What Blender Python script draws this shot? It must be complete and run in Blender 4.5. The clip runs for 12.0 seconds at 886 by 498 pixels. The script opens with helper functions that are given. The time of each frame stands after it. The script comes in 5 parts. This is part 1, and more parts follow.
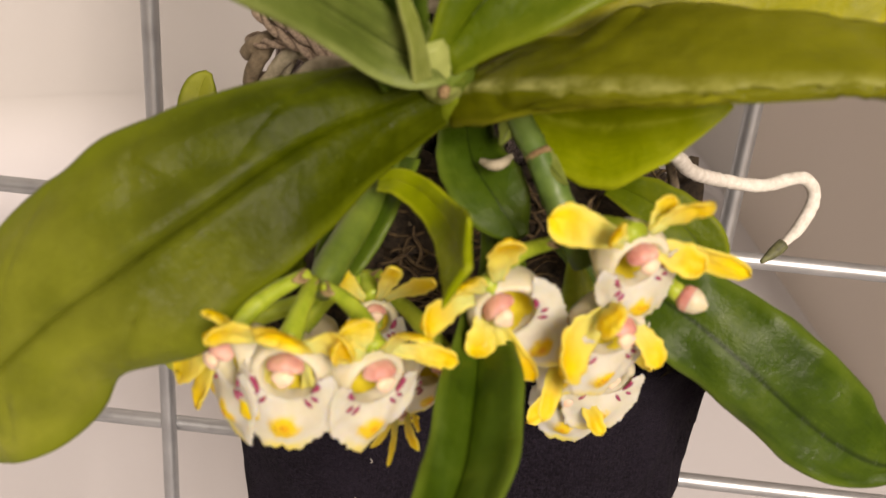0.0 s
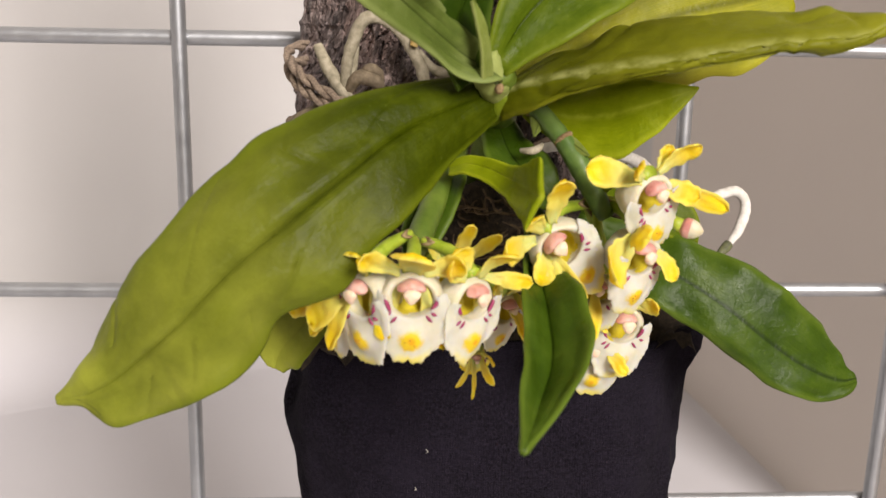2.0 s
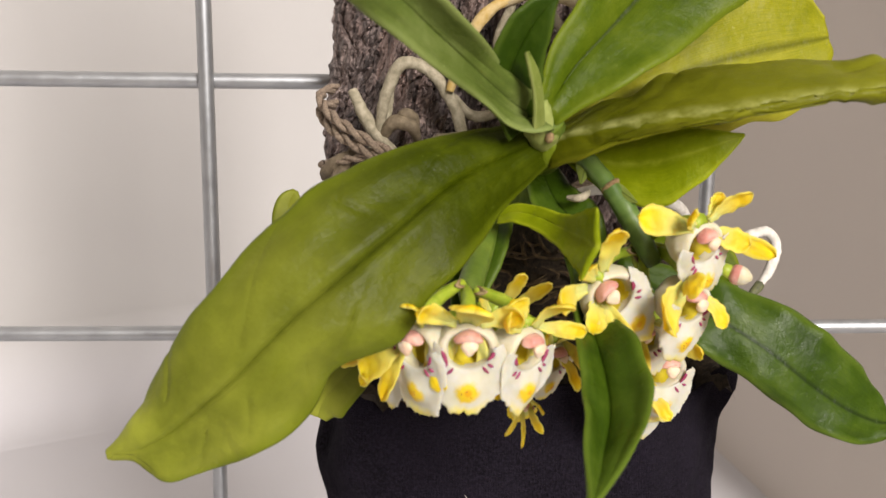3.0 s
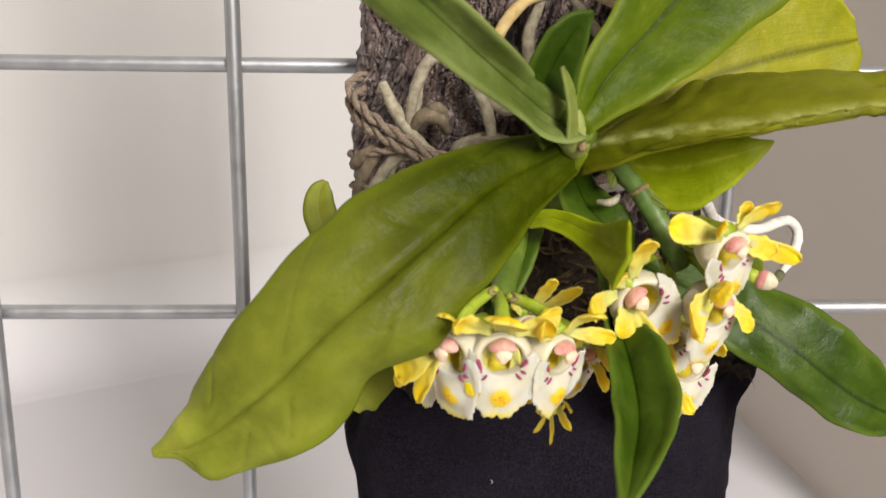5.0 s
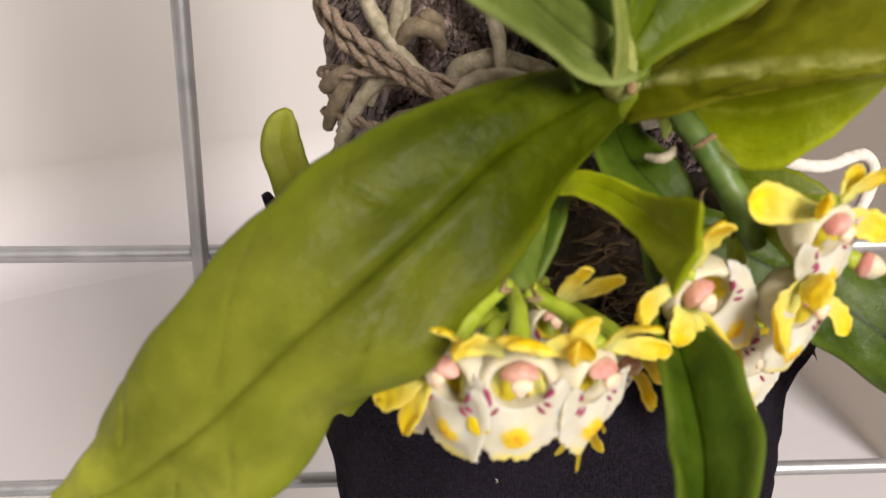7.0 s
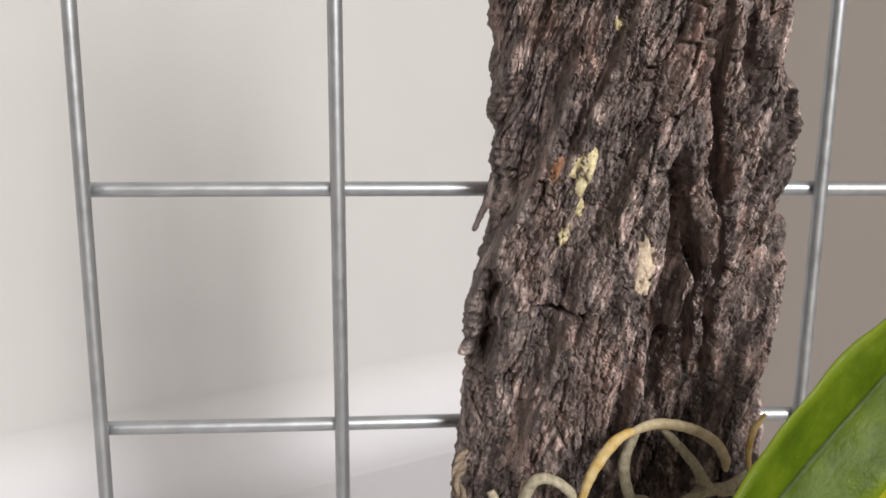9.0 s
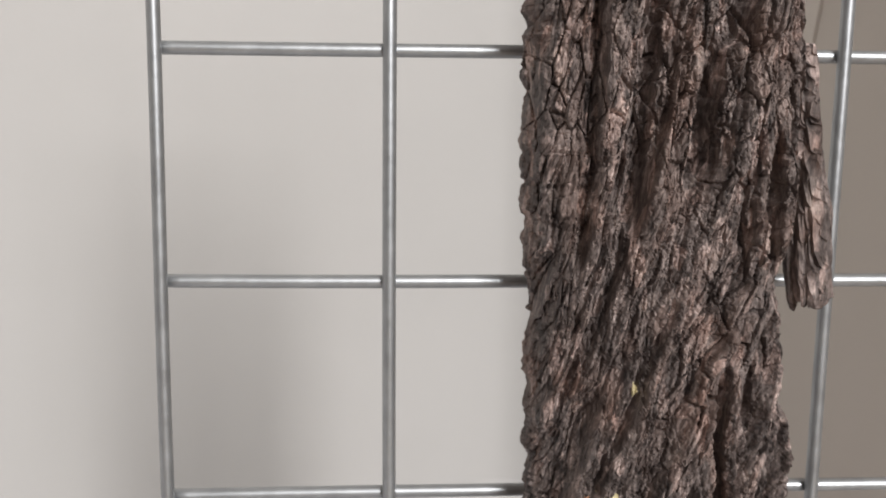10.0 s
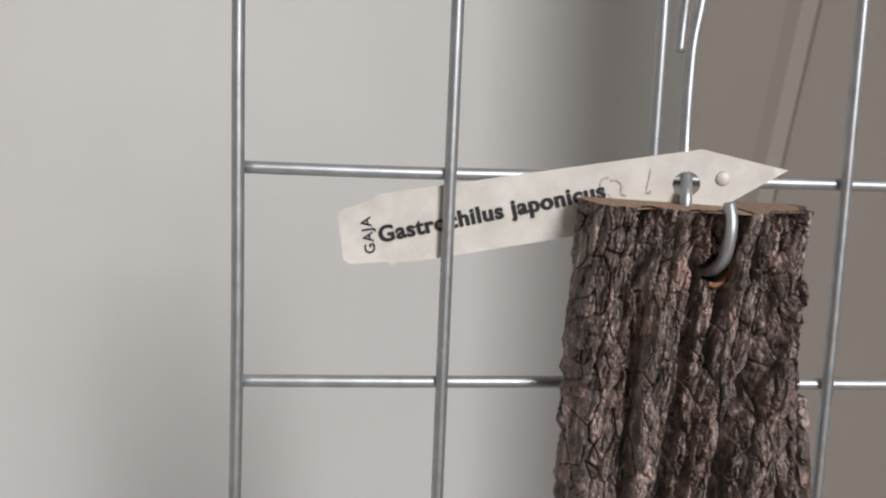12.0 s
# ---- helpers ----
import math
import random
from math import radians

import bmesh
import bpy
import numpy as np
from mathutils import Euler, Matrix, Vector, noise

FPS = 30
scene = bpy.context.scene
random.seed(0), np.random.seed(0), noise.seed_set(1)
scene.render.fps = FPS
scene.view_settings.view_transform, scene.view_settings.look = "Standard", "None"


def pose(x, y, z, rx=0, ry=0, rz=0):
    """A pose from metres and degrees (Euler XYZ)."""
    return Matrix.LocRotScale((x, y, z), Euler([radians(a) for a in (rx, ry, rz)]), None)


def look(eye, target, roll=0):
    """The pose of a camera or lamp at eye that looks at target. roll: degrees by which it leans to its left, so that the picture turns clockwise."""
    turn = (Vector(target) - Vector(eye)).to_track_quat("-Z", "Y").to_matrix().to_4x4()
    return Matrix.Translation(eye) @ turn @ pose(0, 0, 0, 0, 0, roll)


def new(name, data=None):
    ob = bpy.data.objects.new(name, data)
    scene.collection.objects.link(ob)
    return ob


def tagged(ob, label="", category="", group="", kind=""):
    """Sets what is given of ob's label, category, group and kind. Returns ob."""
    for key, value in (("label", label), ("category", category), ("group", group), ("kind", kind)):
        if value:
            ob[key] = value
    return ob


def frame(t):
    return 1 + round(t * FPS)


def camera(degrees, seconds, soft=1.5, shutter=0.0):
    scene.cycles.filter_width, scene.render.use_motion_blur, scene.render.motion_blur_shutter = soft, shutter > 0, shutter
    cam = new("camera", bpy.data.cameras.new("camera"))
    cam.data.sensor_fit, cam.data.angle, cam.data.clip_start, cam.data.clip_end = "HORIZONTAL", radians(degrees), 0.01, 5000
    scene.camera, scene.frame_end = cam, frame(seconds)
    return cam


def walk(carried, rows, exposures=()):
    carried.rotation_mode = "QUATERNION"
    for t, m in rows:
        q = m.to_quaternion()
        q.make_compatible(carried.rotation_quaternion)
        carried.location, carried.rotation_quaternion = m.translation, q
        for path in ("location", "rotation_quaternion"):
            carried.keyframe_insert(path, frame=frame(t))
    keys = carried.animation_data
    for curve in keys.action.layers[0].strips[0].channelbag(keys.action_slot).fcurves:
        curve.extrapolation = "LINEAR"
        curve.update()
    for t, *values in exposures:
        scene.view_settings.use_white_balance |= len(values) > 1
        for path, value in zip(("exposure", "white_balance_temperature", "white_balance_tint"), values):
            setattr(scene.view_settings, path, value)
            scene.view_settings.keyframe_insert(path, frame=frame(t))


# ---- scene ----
cam = camera(47.97, 12.0)
cam.data.dof.use_dof, cam.data.dof.focus_distance, cam.data.dof.aperture_fstop = True, 0.155, 46.0
walk(cam, [
    (0.0, pose(0.1061, -0.1601, 0.0239, 63.94, -4.74, 4.00)),
    (0.5, pose(0.1021, -0.1613, 0.0143, 67.61, -4.08, 1.82)),
    (1.0, pose(0.0978, -0.1667, 0.0052, 70.46, -2.75, -0.47)),
    (1.5, pose(0.0890, -0.1850, 0.0098, 73.84, -1.94, -2.69)),
    (2.0, pose(0.0867, -0.1972, 0.0090, 75.63, -1.30, -4.02)),
    (2.5, pose(0.0843, -0.2008, 0.0081, 76.71, -1.16, -4.72)),
    (3.0, pose(0.0789, -0.1957, 0.0114, 77.21, -1.05, -4.83)),
    (3.2, pose(0.0783, -0.1944, 0.0136, 77.48, -0.92, -4.58)),
    (4.8, pose(0.0747, -0.1965, 0.0201, 74.55, -1.24, -4.34)),
    (5.0, pose(0.0756, -0.1965, 0.0196, 73.96, -1.21, -4.24)),
    (5.5, pose(0.0738, -0.1961, 0.0225, 72.24, -1.23, -4.06)),
    (6.0, pose(0.0766, -0.1808, 0.0231, 69.18, -1.49, -4.67)),
    (6.5, pose(0.0794, -0.1644, 0.0189, 67.14, -1.49, -4.72)),
    (6.7, pose(0.0795, -0.1610, 0.0188, 66.48, -1.36, -4.56)),
    (8.3, pose(0.0631, -0.1801, 0.0508, 72.44, -1.17, -4.76)),
    (8.5, pose(0.0626, -0.1859, 0.0615, 73.45, -0.81, -4.30)),
    (9.0, pose(0.0566, -0.1974, 0.0861, 76.39, -0.60, -4.16)),
    (9.5, pose(0.0562, -0.2037, 0.1124, 78.76, -0.39, -3.44)),
    (10.0, pose(0.0466, -0.2163, 0.1429, 80.67, -0.62, -3.98)),
    (10.5, pose(0.0345, -0.2372, 0.1780, 80.81, -0.83, -5.06)),
    (11.0, pose(0.0256, -0.2483, 0.2048, 81.05, -0.98, -5.90)),
    (11.5, pose(0.0222, -0.2492, 0.2139, 81.91, -1.66, -6.55)),
    (12.0, pose(0.0196, -0.2344, 0.2165, 81.98, -2.24, -6.92)),
], exposures=[(0.0, 0.10, 7800, 21), (0.8, 0.25, 7250, 20), (3.0, 0.27, 6750, 16), (5.0, 0.27, 6650, 14), (6.5, 0.28, 7000, 18), (8.5, 0.22, 6450, 14), (9.5, 0.0, 6380, 12), (10.5, -0.24, 6350, 13), (12.0, -0.34, 6250, 12)])

# ---------------------------------------------------------------- light
world = bpy.data.worlds.new("sky")
scene.world = world
world.use_nodes = True
wn = world.node_tree
sky = wn.nodes.new("ShaderNodeTexSky")
sky.sky_type, sky.sun_disc = "NISHITA", False
sky.sun_elevation, sky.sun_rotation = radians(38), radians(110)
wn.links.new(sky.outputs[0], wn.nodes["Background"].inputs[0])
wn.nodes["Background"].inputs[1].default_value = 0.12


def area(name, m, sx, sy, watts, colour):
    la = bpy.data.lights.new(name, "AREA")
    la.shape, la.size, la.size_y, la.energy, la.color = "RECTANGLE", sx, sy, watts, colour
    ob = new(name, la)
    ob.matrix_world = m
    return ob


# the daylight of the tall window in the rear wall, in its opening
area("window_daylight", look((1.32, -3.42, 1.70), (0.05, 0.10, 0.0)), 0.95, 1.60, 229.0, (1.0, 0.985, 0.945))

# ---------------------------------------------------------------- materials


class Mat:
    """A node material with a few short-hands."""

    def __init__(self, name, rough=0.6, metal=0.0, spec=0.5):
        self.m = bpy.data.materials.new(name)
        self.m.use_nodes = True
        self.t = self.m.node_tree
        self.b = self.t.nodes["Principled BSDF"]
        self.b.inputs["Roughness"].default_value = rough
        self.b.inputs["Metallic"].default_value = metal
        self.b.inputs["Specular IOR Level"].default_value = spec

    def node(self, kind, **sets):
        n = self.t.nodes.new(kind)
        for k, v in sets.items():
            n.inputs[k].default_value = v
        return n

    def link(self, a, b):
        self.t.links.new(a, b)

    def coords(self, scale=(1, 1, 1), kind="Object"):
        c = self.node("ShaderNodeTexCoord")
        mp = self.node("ShaderNodeMapping")
        mp.inputs["Scale"].default_value = scale
        self.link(c.outputs[kind], mp.inputs["Vector"])
        return mp.outputs[0]

    def noise(self, scale, detail=4.0, rough=0.55, stretch=(1, 1, 1), kind="Object"):
        n = self.node("ShaderNodeTexNoise", Scale=scale, Detail=detail, Roughness=rough)
        self.link(self.coords(stretch, kind), n.inputs["Vector"])
        return n.outputs["Fac"]

    def ramp(self, fac, stops):
        r = self.node("ShaderNodeValToRGB")
        els = r.color_ramp.elements
        while len(els) < len(stops):
            els.new(0.5)
        for e, (p, c) in zip(els, stops):
            e.position, e.color = p, (*c, 1)
        self.link(fac, r.inputs["Fac"])
        return r.outputs["Color"]

    def mix(self, fac, a, b, how="MIX"):
        n = self.t.nodes.new("ShaderNodeMix")
        n.data_type, n.blend_type = "RGBA", how
        for sock, v in ((n.inputs[0], fac), (n.inputs[6], a), (n.inputs[7], b)):
            if isinstance(v, (int, float)):
                sock.default_value = v
            elif isinstance(v, tuple):
                sock.default_value = (*v, 1)
            else:
                self.link(v, sock)
        return n.outputs[2]

    def colour(self, c):
        if isinstance(c, tuple):
            self.b.inputs["Base Color"].default_value = (*c, 1)
        else:
            self.link(c, self.b.inputs["Base Color"])
        return self

    def bump(self, height, strength=0.3, distance=0.001):
        n = self.node("ShaderNodeBump", Strength=strength, Distance=distance)
        self.link(height, n.inputs["Height"])
        old = self.b.inputs["Normal"]
        if old.is_linked:
            self.link(old.links[0].from_socket, n.inputs["Normal"])
        self.link(n.outputs[0], old)
        return self

    def waxy(self, weight, scale):
        """Light that sinks into soft tissue."""
        self.b.inputs["Subsurface Weight"].default_value = weight
        self.b.inputs["Subsurface Radius"].default_value = (1.0, 0.7, 0.35)
        self.b.inputs["Subsurface Scale"].default_value = scale
        return self

    def glow_through(self, share, colour):
        """Lets a share of the light pass through a thin sheet, tinted."""
        tr = self.node("ShaderNodeBsdfTranslucent")
        if isinstance(colour, tuple):
            tr.inputs["Color"].default_value = (*colour, 1)
        else:
            self.link(colour, tr.inputs["Color"])
        mx = self.node("ShaderNodeMixShader", Fac=share)
        out = self.t.nodes["Material Output"]
        self.link(self.b.outputs[0], mx.inputs[1])
        self.link(tr.outputs[0], mx.inputs[2])
        self.link(mx.outputs[0], out.inputs["Surface"])
        return self


def wall_paint(name, a, b, rough=0.75):
    m = Mat(name, rough, spec=0.3)
    m.colour(m.ramp(m.noise(3.0, 3), [(0.3, a), (0.7, b)]))
    m.bump(m.noise(260.0, 3), 0.12, 0.0006)
    return m.m


CREAM = wall_paint("cream_paint", (0.44, 0.428, 0.412), (0.48, 0.468, 0.452))
TAUPE = wall_paint("taupe_paint", (0.52, 0.470, 0.423), (0.552, 0.50, 0.45))
DIM = wall_paint("grey_brown_paint", (0.20, 0.183, 0.166), (0.24, 0.223, 0.206))
# darker taupe that holds the shade of the slanting gap
TAUPE_GAP = wall_paint("shadow_gap_taupe", (0.465, 0.417, 0.369), (0.495, 0.443, 0.392))
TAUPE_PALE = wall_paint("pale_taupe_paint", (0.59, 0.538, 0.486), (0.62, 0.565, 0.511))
WHITE = wall_paint("white_lacquer", (0.52, 0.51, 0.525), (0.56, 0.55, 0.565), 0.55)


def cove_fade():
    """White below, running out softly into the cream of the wall above: the curve's soft shading put into colour."""
    m = Mat("cove_fade", 0.65, spec=0.3)
    up = m.node("ShaderNodeTexCoord")
    sep = m.node("ShaderNodeSeparateXYZ")
    m.link(up.outputs["Object"], sep.inputs[0])
    rng = m.node("ShaderNodeMapRange")
    rng.inputs["From Min"].default_value, rng.inputs["From Max"].default_value = -0.228, -0.183
    m.link(sep.outputs["Z"], rng.inputs["Value"])
    m.colour(m.mix(rng.outputs[0], (0.54, 0.53, 0.545), (0.46, 0.448, 0.432)))
    m.bump(m.noise(260.0, 3), 0.12, 0.0006)
    return m.m


COVE_FADE = cove_fade()
CEIL = wall_paint("ceiling_paint", (0.50, 0.49, 0.475), (0.54, 0.53, 0.515))
FLOORM = wall_paint("floor_board", (0.26, 0.19, 0.13), (0.34, 0.26, 0.18), 0.5)


def zinc():
    m = Mat("galvanised_steel", 0.5, 0.8, spec=0.4)
    m.colour(m.ramp(m.noise(140.0, 3), [(0.3, (0.32, 0.33, 0.34)), (0.7, (0.41, 0.422, 0.432))]))
    r = m.ramp(m.noise(420.0, 3, 0.6), [(0.3, (0.36, 0.36, 0.36)), (0.75, (0.50, 0.50, 0.50))])
    m.link(r, m.b.inputs["Roughness"])
    m.bump(m.noise(700.0, 2), 0.05, 0.0002)
    return m.m


ZINC = zinc()


def bark_mat():
    m = Mat("bark", 0.60, spec=0.45)
    base = m.ramp(m.noise(420.0, 8, 0.7, (1, 1, 0.3)), [(0.32, (0.018, 0.0135, 0.013)), (0.5, (0.136, 0.109, 0.101)), (0.70, (0.42, 0.355, 0.335))])
    warm = m.mix(m.ramp(m.noise(110.0, 4, 0.5, (1, 1, 0.5)), [(0.48, (0, 0, 0)), (0.72, (0.38, 0.38, 0.38))]), base, (0.26, 0.160, 0.125))
    grey = m.mix(m.ramp(m.noise(260.0, 6, 0.7, (1, 1, 0.4)), [(0.56, (0, 0, 0)), (0.68, (0.6, 0.6, 0.6))]), warm, (0.40, 0.335, 0.305))
    fibre = m.ramp(m.noise(1500.0, 7, 0.75, (1, 1, 0.34)), [(0.34, (0.50, 0.48, 0.47)), (0.5, (0.95, 0.95, 0.95)), (0.68, (1.42, 1.38, 1.36))])
    vo = m.node("ShaderNodeTexVoronoi", Scale=420.0)
    m.link(m.coords((1, 1, 0.36)), vo.inputs["Vector"])
    bw = m.node("ShaderNodeSeparateXYZ")
    m.link(vo.outputs["Color"], bw.inputs[0])
    chip = m.ramp(bw.outputs[0], [(0.0, (0.62, 0.60, 0.59)), (0.6, (0.92, 0.90, 0.88)), (1.0, (1.80, 1.68, 1.62))])
    m.colour(m.mix(1.0, m.mix(1.0, grey, fibre, "MULTIPLY"), chip, "MULTIPLY"))
    m.bump(m.noise(1500.0, 7, 0.75, (1, 1, 0.34)), 0.55, 0.0007)
    return m.m


BARK = bark_mat()


def plain(name, a, b, scale, rough=0.6, bump=0.2, dist=0.0004, spec=0.4, stretch=(1, 1, 1), through_share=0.0):
    m = Mat(name, rough, spec=spec)
    c = m.ramp(m.noise(scale, 5, 0.6, stretch), [(0.32, a), (0.68, b)])
    m.colour(c)
    if bump:
        m.bump(m.noise(scale * 4, 4, 0.6, stretch), bump, dist)
    if through_share:
        m.waxy(0.4, 0.0012)
        m.glow_through(through_share, c)
    return m.m


CUTWOOD = plain("cut_wood", (0.16, 0.10, 0.065), (0.34, 0.23, 0.16), 900, 0.8, 0.4)
HOLEWOOD = plain("drilled_wood", (0.12, 0.05, 0.025), (0.34, 0.16, 0.08), 1200, 0.8, 0.4)
LICHEN = plain("yellow_lichen", (0.40, 0.33, 0.17), (0.68, 0.60, 0.38), 1500, 0.9, 0.6)
PALEWOOD = plain("pale_scar", (0.42, 0.32, 0.22), (0.62, 0.52, 0.40), 1500, 0.9, 0.6)
ROOTM = plain("orchid_root", (0.20, 0.176, 0.112), (0.39, 0.345, 0.25), 900, 0.75, 0.4)
ROOTPALE = plain("pale_root", (0.50, 0.47, 0.41), (0.70, 0.67, 0.61), 900, 0.75, 0.3)
ROOTGREY = plain("old_root", (0.105, 0.080, 0.050), (0.23, 0.18, 0.115), 900, 0.8, 0.4)
ROOTCREAM = plain("cream_root", (0.34, 0.26, 0.13), (0.50, 0.42, 0.28), 500, 0.7, 0.3)
ROOTYEL = plain("yellow_root", (0.42, 0.27, 0.06), (0.55, 0.43, 0.22), 500, 0.7, 0.3)
ROOTEND = plain("root_tip", (0.05, 0.05, 0.03), (0.14, 0.15, 0.06), 900, 0.6)
TWINE = plain("jute_twine", (0.17, 0.122, 0.085), (0.38, 0.295, 0.215), 2600, 0.9, 0.7)
MOSSM = plain("dry_moss", (0.034, 0.021, 0.010), (0.130, 0.088, 0.040), 900, 0.9, 0.6)
SOIL = plain("dark_moss", (0.012, 0.009, 0.006), (0.055, 0.038, 0.022), 1200, 0.95, 0.8)


def cloth():
    m = Mat("black_cloth", 0.95, spec=0.05)
    m.b.inputs["Sheen Weight"].default_value = 0.01
    m.b.inputs["Sheen Roughness"].default_value = 0.5
    m.colour(m.mix(m.ramp(m.noise(2200, 3), [(0.35, (0, 0, 0)), (0.7, (1, 1, 1))]),
                   m.ramp(m.noise(70, 4), [(0.35, (0.0040, 0.0031, 0.0049)), (0.7, (0.0140, 0.0110, 0.0180))]), (0.0190, 0.0152, 0.0238)))
    w1 = m.node("ShaderNodeTexWave", Scale=760.0, Distortion=6.0)
    w1.bands_direction = "X"
    w2 = m.node("ShaderNodeTexWave", Scale=760.0, Distortion=6.0)
    w2.bands_direction = "Z"
    v = m.coords()
    m.link(v, w1.inputs["Vector"])
    m.link(v, w2.inputs["Vector"])
    m.bump(m.mix(0.5, w1.outputs["Color"], w2.outputs["Color"]), 0.55, 0.0004)
    m.bump(m.noise(2400, 4, 0.7), 1.0, 0.0006)
    m.bump(m.noise(60, 4), 0.5, 0.002)
    return m.m


CLOTH = cloth()
TAGM = plain("tag_plastic", (0.52, 0.485, 0.44), (0.62, 0.59, 0.55), 160, 0.42, 0.12)
INK = plain("black_ink", (0.012, 0.012, 0.014), (0.022, 0.022, 0.026), 900, 0.5, 0)
STAIN = plain("pencil_stain", (0.26, 0.21, 0.17), (0.56, 0.50, 0.44), 2400, 0.6, 0)


def leaf_mat(name, deep, mid, light, share=0.25, tip=None, ridge=None, spec=0.11):
    """Fleshy leaf: blotches, fine veins along it, a darker keel line, pale specks."""
    m = Mat(name, 0.40, spec=spec)
    blot = m.ramp(m.noise(150, 7, 0.65), [(0.22, deep), (0.5, mid), (0.82, light)])
    vein = m.ramp(m.noise(9.0, 3, 0.5, (1.2, 16, 1), "UV"), [(0.35, (0.72, 0.78, 0.70)), (0.65, (1.16, 1.12, 1.16))])
    c = m.mix(0.55, blot, vein, "MULTIPLY")
    uv = m.node("ShaderNodeTexCoord")
    sep = m.node("ShaderNodeSeparateXYZ")
    m.link(uv.outputs["UV"], sep.inputs[0])
    off = m.node("ShaderNodeMath")
    off.operation = "SUBTRACT"
    off.inputs[1].default_value = 0.5
    m.link(sep.outputs["Y"], off.inputs[0])
    ab = m.node("ShaderNodeMath")
    ab.operation = "ABSOLUTE"
    m.link(off.outputs[0], ab.inputs[0])
    keel = m.ramp(ab.outputs[0], [(0.004, (0.95, 0.95, 0.95) if ridge else (0.85, 0.85, 0.85)), (0.075 if ridge else 0.048, (0, 0, 0))])
    if ridge:
        keel = m.mix(1.0, keel, m.ramp(m.noise(600, 4), [(0.35, (0.2, 0.2, 0.2)), (0.6, (1, 1, 1))]), "MULTIPLY")
    c = m.mix(keel, c, ridge or tuple(x * 0.55 for x in deep))
    if tip:
        c = m.mix(m.mix(1.0, m.ramp(sep.outputs["X"], [(0.18, (0, 0, 0)), (0.92, (1, 1, 1))]), m.ramp(m.noise(90, 5), [(0.3, (0.35, 0.35, 0.35)), (0.65, (1, 1, 1))]), "MULTIPLY"), c, tip)
    # rim lightened in the colour, for light glowing through the thin edge
    rim = m.ramp(ab.outputs[0], [(0.39, (0, 0, 0)), (0.495, (0.75, 0.75, 0.75))])
    c = m.mix(rim, c, tuple(min(1.0, x * 1.25) for x in light))
    speck = m.ramp(m.noise(1700, 2, 0.5), [(0.70, (0, 0, 0)), (0.79, (0.40, 0.40, 0.40))])
    c = m.mix(speck, c, tuple(min(1.0, x * 1.5 + 0.03) for x in light))
    m.colour(c)
    m.link(m.ramp(m.noise(260, 4), [(0.3, (0.26, 0.26, 0.26)), (0.7, (0.44, 0.44, 0.44))]), m.b.inputs["Roughness"])
    m.bump(m.noise(10.0, 3, 0.5, (1.0, 14, 1), "UV"), 0.12, 0.0009)
    m.bump(m.noise(2200, 3, 0.6), 0.20, 0.0002)
    m.bump(m.noise(800, 3, 0.6), 0.25, 0.0004)
    m.bump(m.noise(420, 5, 0.6), 0.30, 0.0006)
    m.bump(m.noise(130, 3, 0.5), 0.15, 0.0020)
    m.glow_through(share, c)
    return m.m


LEAF_OLIVE = leaf_mat("olive_leaf", (0.0175, 0.0270, 0.0005), (0.0420, 0.0580, 0.0011), (0.0980, 0.1250, 0.0050), tip=(0.37, 0.40, 0.050), spec=0.08)
LEAF_KEELED = leaf_mat("keeled_leaf", (0.055, 0.064, 0.0012), (0.092, 0.102, 0.0025), (0.175, 0.182, 0.010), tip=(0.235, 0.240, 0.014), ridge=(0.3256, 0.3404, 0.111))
LEAF_MID = leaf_mat("mid_green_leaf", (0.03552, 0.06364, 0.00222), (0.07104, 0.1125, 0.00444), (0.1369, 0.1776, 0.0111))
LEAF_GREEN = leaf_mat("green_leaf", (0.0518, 0.0814, 0.00185), (0.0888, 0.1273, 0.0037), (0.1665, 0.1998, 0.01184))
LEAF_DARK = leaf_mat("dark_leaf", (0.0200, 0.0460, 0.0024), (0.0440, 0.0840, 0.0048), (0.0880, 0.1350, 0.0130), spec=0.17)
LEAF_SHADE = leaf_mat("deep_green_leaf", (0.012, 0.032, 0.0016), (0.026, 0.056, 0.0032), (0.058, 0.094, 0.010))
LEAF_PALE = leaf_mat("pale_leaf_base", (0.11, 0.15, 0.022), (0.18, 0.225, 0.045), (0.28, 0.32, 0.10))
LEAF_FRESH = leaf_mat("fresh_leaf", (0.060, 0.092, 0.014), (0.104, 0.144, 0.028), (0.19, 0.235, 0.070))
LEAF_YELLOW = leaf_mat("yellowing_leaf", (0.185, 0.1939, 0.00444), (0.2664, 0.2664, 0.01036), (0.37, 0.3478, 0.037))
LEAF_LIME = leaf_mat("lime_leaf", (0.148, 0.1924, 0.00222), (0.222, 0.2775, 0.00444), (0.3108, 0.3552, 0.0148), share=0.32, ridge=(0.33, 0.385, 0.025))
STEMM = plain("green_stem", (0.060, 0.105, 0.010), (0.13, 0.185, 0.022), 260, 0.45, 0.15, through_share=0.08)
SPURM = plain("blue_green_spike", (0.050, 0.100, 0.018), (0.120, 0.190, 0.038), 260, 0.45, 0.15)
SHEATH = plain("papery_sheath", (0.15, 0.085, 0.035), (0.34, 0.25, 0.12), 900, 0.8, 0.4)
PEDIM = plain("flower_stalk", (0.22, 0.31, 0.015), (0.38, 0.46, 0.045), 500, 0.45, 0.15, through_share=0.15)


